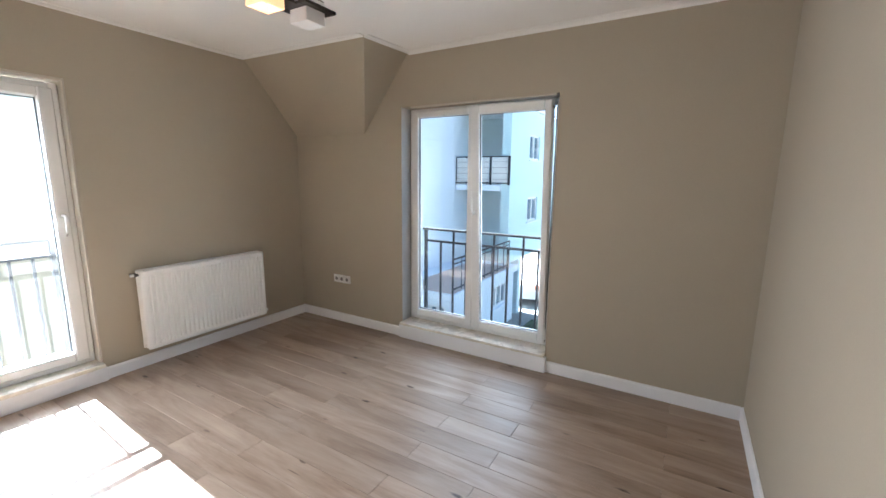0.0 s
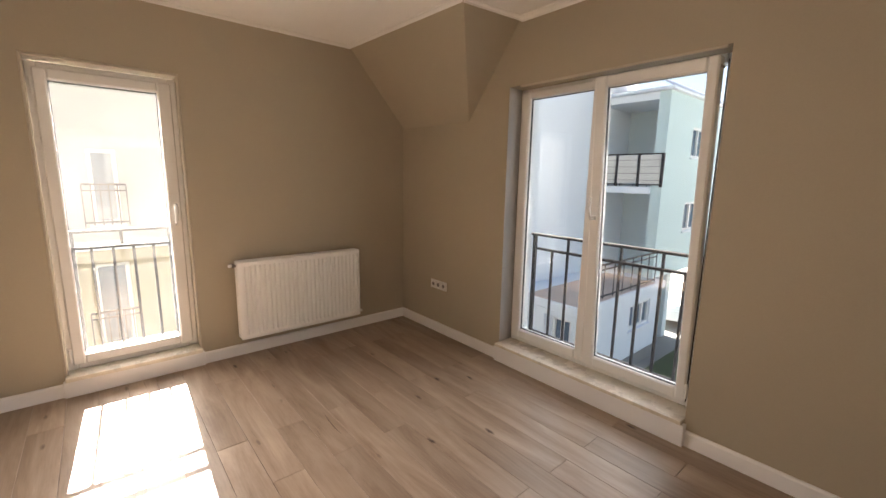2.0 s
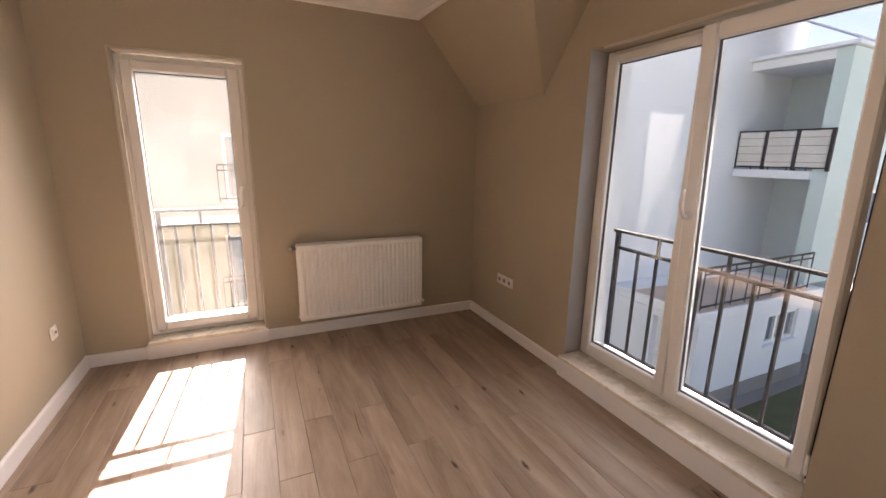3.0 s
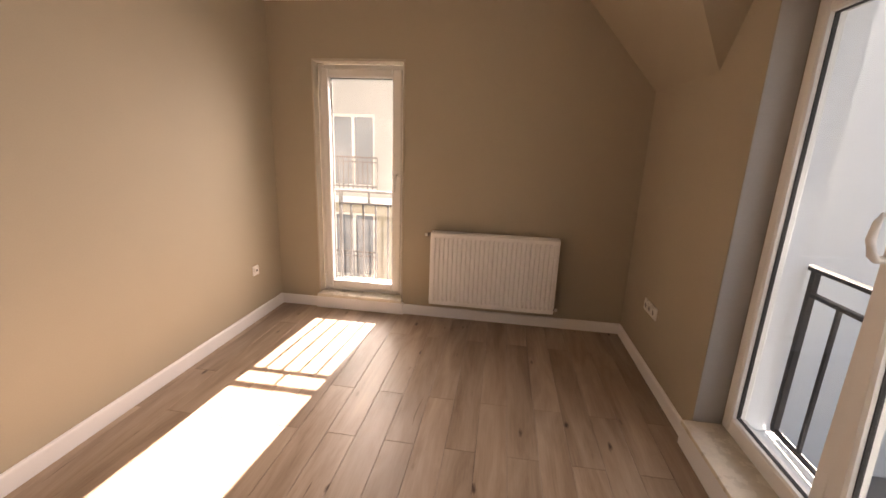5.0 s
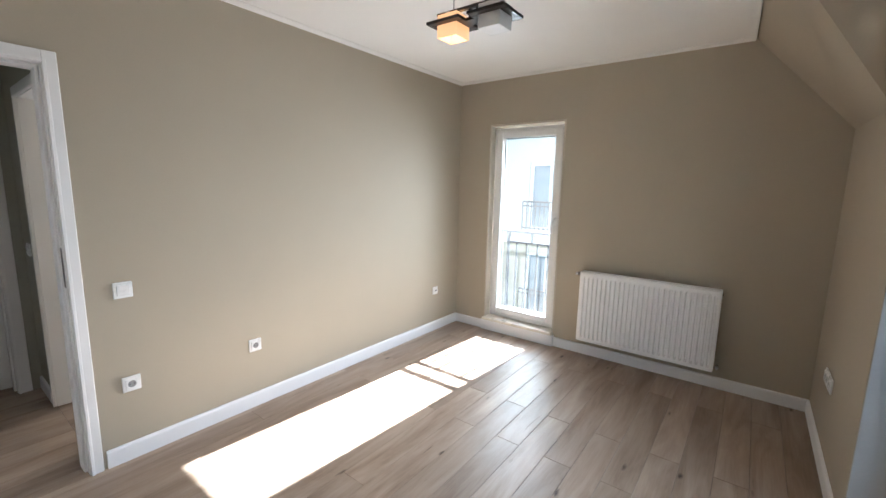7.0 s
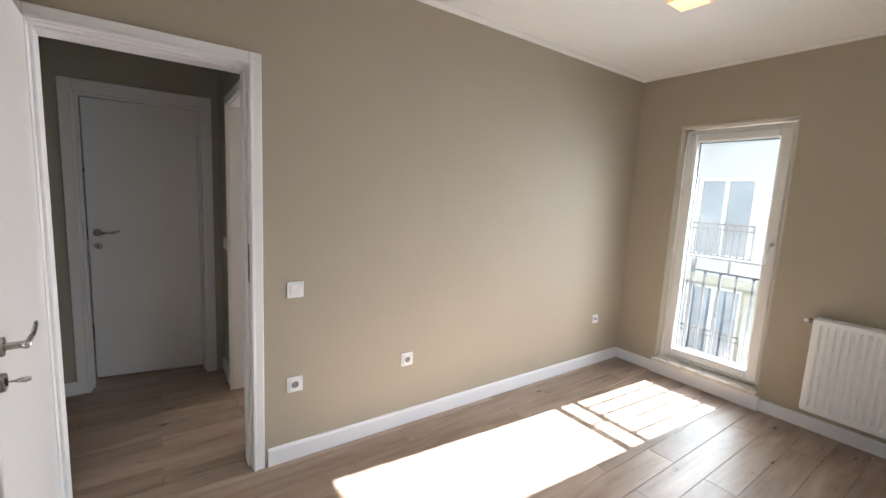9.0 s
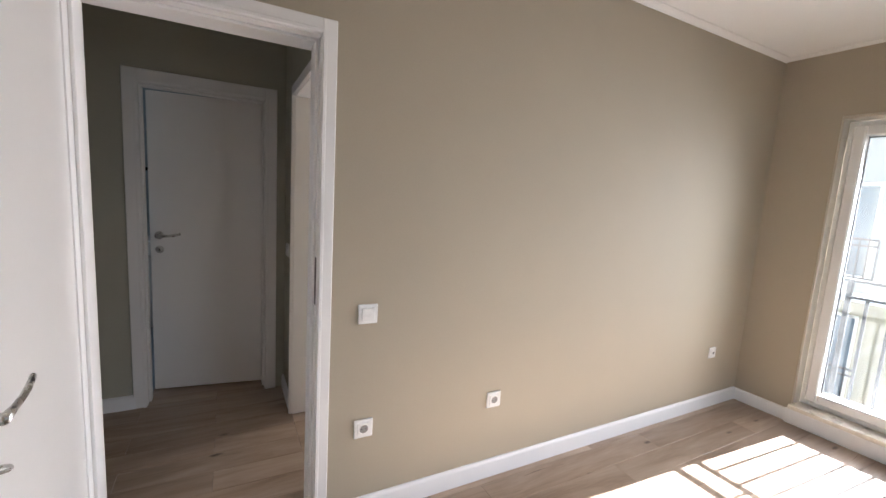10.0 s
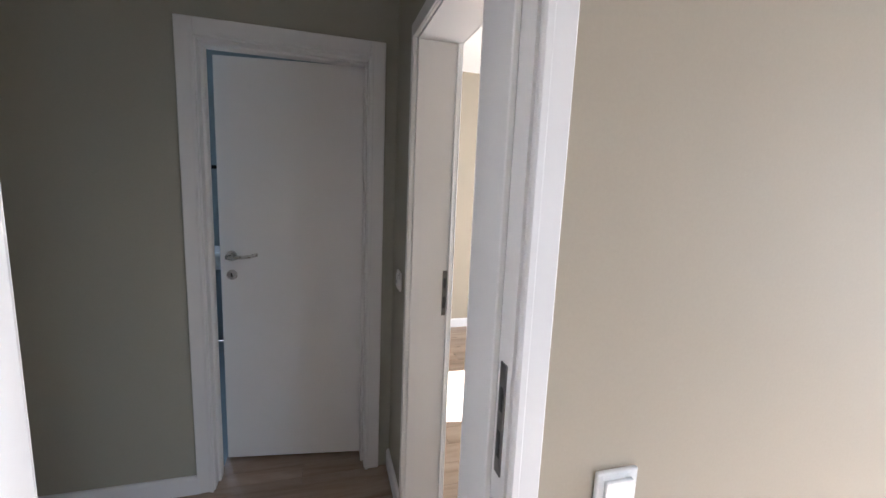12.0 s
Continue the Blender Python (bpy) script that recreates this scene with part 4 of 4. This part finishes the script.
def far_window(parent, axis, at, way, r, bars=1, wall=0.10):
    """A window set into a facade: reveal-deep dark glass, white frame with a mullion, sill."""
    u0, u1, z0, z1 = r

    def b3(bm, ua, ub, d0, d1, za, zb):
        d0, d1 = sorted((at + way * d0, at + way * d1))
        lo, hi = ((d0, ua, za), (d1, ub, zb)) if axis == "x" else ((ua, d0, za), (ub, d1, zb))
        add_box(bm, lo, hi)

    bm = bmesh.new()
    f = 0.07
    b3(bm, u0, u0 + f, -wall, -wall + 0.06, z0, z1)
    b3(bm, u1 - f, u1, -wall, -wall + 0.06, z0, z1)
    b3(bm, u0 + f, u1 - f, -wall, -wall + 0.06, z0, z0 + f)
    b3(bm, u0 + f, u1 - f, -wall, -wall + 0.06, z1 - f, z1)
    for k in range(bars):
        m = u0 + (u1 - u0) * (k + 1) / (bars + 1)
        b3(bm, m - f / 2, m + f / 2, -wall, -wall + 0.06, z0 + f, z1 - f)
    w = part("window", bm, PVC, parent, "white-framed window")
    bm = bmesh.new()
    b3(bm, u0 + 0.01, u1 - 0.01, -wall - 0.04, -wall, z0 + 0.01, z1 - 0.01)
    part("pane", bm, FARGLASS, w)
    bm = bmesh.new()
    b3(bm, u0 - 0.05, u1 + 0.05, -0.02, 0.05, z0 - 0.05, z0 - 0.003)
    part("sill", bm, STUCCO_WHITE, w)
    return w


def far_rail(parent, axis, at, u0, u1, z0, z1, step=0.12, sheet=None):
    """Railing of a far balcony: rails and bars in one mesh, with sheets behind it if given."""
    def b3(bm, ua, ub, d, za, zb):
        lo, hi = ((at - d, ua, za), (at + d, ub, zb)) if axis == "x" else ((ua, at - d, za), (ub, at + d, zb))
        add_box(bm, lo, hi)

    bm = bmesh.new()
    b3(bm, u0, u1, 0.02, z1 - 0.035, z1)
    b3(bm, u0, u1, 0.015, z1 - 0.15, z1 - 0.125)
    b3(bm, u0, u1, 0.015, z0 + 0.05, z0 + 0.08)
    n = max(1, round((u1 - u0) / step))
    for k in range(n + 1):
        u = u0 + (u1 - u0) * k / n
        b3(bm, u - 0.010, u + 0.010, 0.010, z0, z1 - 0.035)
    rail = part("railing", bm, IRON, parent, "black iron balcony railing")
    if sheet:
        for k in range(sheet):
            a = u0 + (u1 - u0) * k / sheet
            b = u0 + (u1 - u0) * (k + 1) / sheet
            bm = bmesh.new()
            b3(bm, a + 0.05, b - 0.05, 0.004, z0 + 0.09, z1 - 0.05)
            ob = part("sheet", bm, POLY, rail, "milky screen sheet")
            ob.location = (-0.03, 0, 0) if axis == "x" else (0, -0.03, 0)
            bm = bmesh.new()
            for q in range(4):
                z = z0 + (z1 - z0) * (q + 1) / 5
                b3(bm, a + 0.04, b - 0.04, 0.045, z - 0.006, z + 0.006)
            part("wire", bm, STEEL, rail, "thin steel wires")
            bm = bmesh.new()
            b3(bm, b - 0.035, b + 0.035, 0.03, z0, z1)
            part("post", bm, IRON, rail)
    return rail


# building across the yard to the north: a white wing, a recessed loggia and a mint wing
north_house = thing("apartment_building", (0, 0, 0), "pale mint and white apartment block with balconies across the yard", "building")
part("wall", slab_with_holes("x", -9.5, -7.0, (4.2, 14.9, GROUND, 7.5), []), STUCCO_WHITE, north_house, "blank white rendered wing")
WING = -6.995
part("back_wall", slab_with_holes("y", 14.6, 14.9, (-7.0, -5.3, GROUND, 4.0), []), STUCCO_GREY, north_house, "grey-blue back wall of the loggia")
part("wall", slab_with_holes("x", -5.3, -5.0, (12.70, 22.0, -1.36, 3.85), [(14.5, 15.6, 2.15, 3.05), (14.5, 15.6, -0.1, 0.80), (18.0, 19.1, 2.15, 3.05), (18.0, 19.1, -0.1, 0.80)]), STUCCO_BLUE, north_house, "pale mint rendered wing")
part("wall", box((-8.0, 21.7, -1.36), (-5.3, 22.0, 3.85)), STUCCO_BLUE, north_house)
for y0 in (14.5, 18.0):
    for z0 in (2.15, -0.1):
        far_window(north_house, "x", -5.0, 1, (y0, y0 + 1.1, z0, z0 + 0.90))
part("eave", box((-7.2, 12.55, 3.86), (-4.88, 22.2, 3.94), 0.01), STUCCO_WHITE, north_house, "thin white roof edge")
bm = bmesh.new()
for k in range(16):
    y0 = 12.6 + 0.6 * k
    q = [bm.verts.new(c) for c in ((-4.92, y0, 3.945), (-4.92, y0 + 0.57, 3.945), (-8.2, y0 + 0.57, 5.75), (-8.2, y0, 5.75), (-4.92, y0, 3.975), (-4.92, y0 + 0.57, 3.975), (-8.2, y0 + 0.57, 5.78), (-8.2, y0, 5.78))]
    for f in ((0, 3, 2, 1), (4, 5, 6, 7), (0, 1, 5, 4), (1, 2, 6, 5), (2, 3, 7, 6), (3, 0, 4, 7)):
        bm.faces.new([q[i] for i in f])
part("roof", bm, METALROOF, north_house, "blue-grey seamed metal roof")
slab = part("balcony", box((WING, 12.62, 1.06), (-5.3, 14.6, 1.26), 0.01), STUCCO_WHITE, north_house, "loggia balcony slab")
far_rail(slab, "y", 12.66, WING + 0.02, -5.02, 1.26, 2.20, 0.42, sheet=3)
part("balcony", box((WING, 12.72, 3.65), (-5.3, 14.6, 3.85), 0.01), STUCCO_WHITE, north_house, "loggia ceiling slab")
# ground-floor block with a paved terrace on top
part("wall", slab_with_holes("x", -5.1, -4.9, (8.9, 13.1, GROUND, -1.66), [(11.3, 12.5, -2.60, -1.88)]), STUCCO_WHITE, north_house, "low rendered ground-floor wall")
part("wall", slab_with_holes("y", 8.9, 9.1, (-5.80, -5.1, GROUND, -1.66), [(-5.70, -5.16, -2.60, -1.86)]), STUCCO_WHITE, north_house)
part("wall", box((-6.99, 8.72, GROUND), (-5.80, 9.10, -1.665)), STUCCO_WHITE, north_house)
part("wall", slab_with_holes("y", 12.9, 13.1, (-6.99, -5.1, GROUND, -1.66), []), STUCCO_WHITE, north_house)
far_window(north_house, "x", -4.9, 1, (11.3, 12.5, -2.60, -1.88), 2)
far_window(north_house, "y", 8.9, -1, (-5.70, -5.16, -2.60, -1.86), 1)
part("beam", box((-5.80, 8.72, -1.80), (-4.90, 8.895, -1.662), 0.005), STUCCO_WHITE, north_house)
terrace = part("terrace", box((-6.99, 8.7, -1.655), (-4.8, 13.2, -1.44), 0.02), STUCCO_WHITE, north_house, "white terrace slab")
part("paving", box((-6.35, 8.74, -1.438), (-4.84, 12.60, -1.42), 0.004), PAVING, terrace, "pinkish paving")
far_rail(terrace, "x", -4.92, 8.85, 12.68, -1.42, -0.55, 0.5)
part("plinth", box((-4.895, 8.9, GROUND), (-4.86, 13.1, GROUND + 0.35), 0.01), CONCRETE, north_house, "grey plinth")

# yellow house to the west
west_house = thing("house", (0, 0, 0), "yellow and off-white rendered house with balcony windows and red roof", "house")
WX = -10.6
holes = [(-2.62, -1.42, 0.30, 2.15), (-2.62, -1.42, -2.20, -0.38), (0.52, 0.98, 0.40, 1.86), (0.42, 1.00, -2.15, -0.40), (-6.2, -5.0, 0.30, 1.97), (-6.2, -5.0, -2.2, -0.55), (3.4, 4.6, 0.3, 1.97), (3.4, 4.6, -2.2, -0.55)]
part("wall", slab_with_holes("x", WX - 0.3, WX, (-12, 12, GROUND, -0.03), [h for h in holes if h[3] < 0]), STUCCO_YELLOW, west_house, "pale yellow lower storey")
part("wall", slab_with_holes("x", WX - 0.3, WX, (-12, 12, -0.03, 3.4), [h for h in holes if h[3] > 0]), STUCCO_PALE, west_house, "off-white upper storey")
part("wall", box((WX - 7.0, -12, GROUND), (WX - 6.7, 12, 3.4)), STUCCO_YELLOW, west_house)
for e in (-12.0, 11.7):
    part("wall", box((WX - 6.7, e, GROUND), (WX - 0.3, e + 0.3, 3.4)), STUCCO_YELLOW, west_house)
part("floor_band", box((WX, -12, -0.12), (WX + 0.03, 12, 0.06), 0.005), STUCCO_WHITE, west_house)
for h in holes:
    w = far_window(west_house, "x", WX, 1, h, 1 if h[1] - h[0] > 0.8 else 0, 0.14)
    far_rail(w, "x", WX + 0.10, h[0] - 0.12, h[1] + 0.10, h[2] - 0.02, h[2] + 0.80, 0.13)
bm = bmesh.new()
q = [bm.verts.new(c) for c in ((WX + 0.45, -12.3, 3.38), (WX + 0.45, 12.3, 3.38), (WX - 3.5, 12.3, 5.3), (WX - 3.5, -12.3, 5.3), (WX - 7.4, 12.3, 3.38), (WX - 7.4, -12.3, 3.38))]
for f in ((0, 1, 2, 3), (3, 2, 4, 5), (0, 3, 5), (1, 4, 2), (0, 5, 4, 1)):
    bm.faces.new([q[i] for i in f])
part("roof", bm, ROOFTILE, west_house, "red clay tiled roof")

# parked white car beyond the ground-floor block
car = thing("car", (-6.05, 17.6, GROUND), "white hatchback car parked in the yard", "car", turn=14)
bm = bmesh.new()
side = [(-2.05, 0.30), (-2.08, 0.70), (-1.98, 0.92), (-1.35, 1.00), (-0.85, 1.44), (0.75, 1.48), (1.45, 1.12), (1.95, 0.98), (2.05, 0.65), (2.03, 0.30)]
ra = [bm.verts.new((-0.84 + (0.12 if z > 1.1 else 0), y, z)) for y, z in side]
rb = [bm.verts.new((0.84 - (0.12 if z > 1.1 else 0), y, z)) for y, z in side]
for i in range(len(side)):
    bm.faces.new((ra[i], ra[(i + 1) % len(side)], rb[(i + 1) % len(side)], rb[i]))
bm.faces.new(ra[::-1])
bm.faces.new(rb)
bmesh.ops.bevel(bm, geom=list(bm.edges), offset=0.05, segments=2, affect="EDGES")
part("body", bm, CARPAINT, car, smooth=False)
for sx in (-1, 1):
    bm = bmesh.new()
    g = [bm.verts.new((sx * (0.862 - (0.105 if z > 1.1 else 0)), y, z)) for y, z in ((-1.20, 1.02), (-0.82, 1.38), (0.70, 1.41), (1.30, 1.08))]
    g2 = [bm.verts.new((v.co.x - sx * 0.03, v.co.y, v.co.z)) for v in g]
    bm.faces.new(g)
    bm.faces.new(g2[::-1])
    for i in range(4):
        bm.faces.new((g[i], g[(i + 1) % 4], g2[(i + 1) % 4], g2[i]))
    part("side_window", bm, FARGLASS, car)
    for y in (-1.30, 1.30):
        a, b = sorted((sx * 0.66, sx * 0.87))
        wh = part("wheel", add_tube(bmesh.new(), [(a, y, 0.31), (b, y, 0.31)], 0.31, 24), RUBBER, car)
        part("rim", add_tube(bmesh.new(), [(sx * 0.868, y, 0.31), (sx * 0.884, y, 0.31)], 0.19, 18), CHROME, wh)
part("headlight", box((0.5, 2.0, 0.62), (0.78, 2.06, 0.78), 0.02), FROST, car)
part("headlight", box((-0.78, 2.0, 0.62), (-0.5, 2.06, 0.78), 0.02), FROST, car)
part("tail_light", box((0.6, -2.09, 0.72), (0.8, -2.03, 0.95), 0.02), ROOFTILE, car)
part("tail_light", box((-0.8, -2.09, 0.72), (-0.6, -2.03, 0.95), 0.02), ROOFTILE, car)

# ---- floor of separate planks ----
PITCH, LENGTH = 0.1540, 1.190
floor = structure("floor", slab_with_holes("z", -0.030, -0.0085, (C_WEST, HALL_E, C_SOUTH, NORTH), [(HALL_W, 1.75, C_SOUTH, HALL_S - 0.16)]), JOINT, "grey oak laminate plank floor")
plank_meshes = {}


def plank_mesh(length, width):
    key = (round(length, 3), round(width, 3))
    if key not in plank_meshes:
        bm = bmesh.new()
        e, g = 0.0016, 0.0005
        x, y = length / 2 - g, width / 2 - g
        top = [bm.verts.new((sx * (x - e), sy * (y - e), 0.0)) for sx, sy in ((-1, -1), (1, -1), (1, 1), (-1, 1))]
        mid = [bm.verts.new((sx * x, sy * y, -e)) for sx, sy in ((-1, -1), (1, -1), (1, 1), (-1, 1))]
        low = [bm.verts.new((sx * x, sy * y, -0.008)) for sx, sy in ((-1, -1), (1, -1), (1, 1), (-1, 1))]
        bm.faces.new(top)
        for a, b in ((top, mid), (mid, low)):
            for i in range(4):
                bm.faces.new((a[i], b[i], b[(i + 1) % 4], a[(i + 1) % 4]))
        me = bpy.data.meshes.new("plank")
        bmesh.ops.recalc_face_normals(bm, faces=bm.faces)
        bm.to_mesh(me)
        bm.free()
        me.materials.append(WOOD)
        plank_meshes[key] = me
    return plank_meshes[key]


def lay_planks(x0, x1, y0, y1):
    row = math.floor((y0 - 1.092) / PITCH)
    while 1.092 + row * PITCH < y1:
        a, b = max(y0, 1.092 + row * PITCH), min(y1, 1.092 + (row + 1) * PITCH)
        first = -1.882 if row % 2 == 0 else -2.290
        k = math.floor((x0 - first) / LENGTH)
        while first + k * LENGTH < x1:
            c, d = max(x0, first + k * LENGTH), min(x1, first + (k + 1) * LENGTH)
            if d - c > 0.01 and b - a > 0.008:
                ob = new("plank", plank_mesh(d - c, b - a))
                ob.parent = floor
                ob.location = ((c + d) / 2, (a + b) / 2, 0)
            k += 1
        row += 1


lay_planks(WEST, EAST, SOUTH, NORTH)
lay_planks(A0, A1, SOUTH - PART_W, SOUTH)
lay_planks(HALL_W, HALL_E, HALL_S, SOUTH - PART_W)
lay_planks(B0, B1, -1.72, HALL_S)
lay_planks(C_WEST, HALL_W, -2.6, SOUTH - PART_W)
lay_planks(C_WEST, HALL_W - 0.15, C_SOUTH, -2.6)
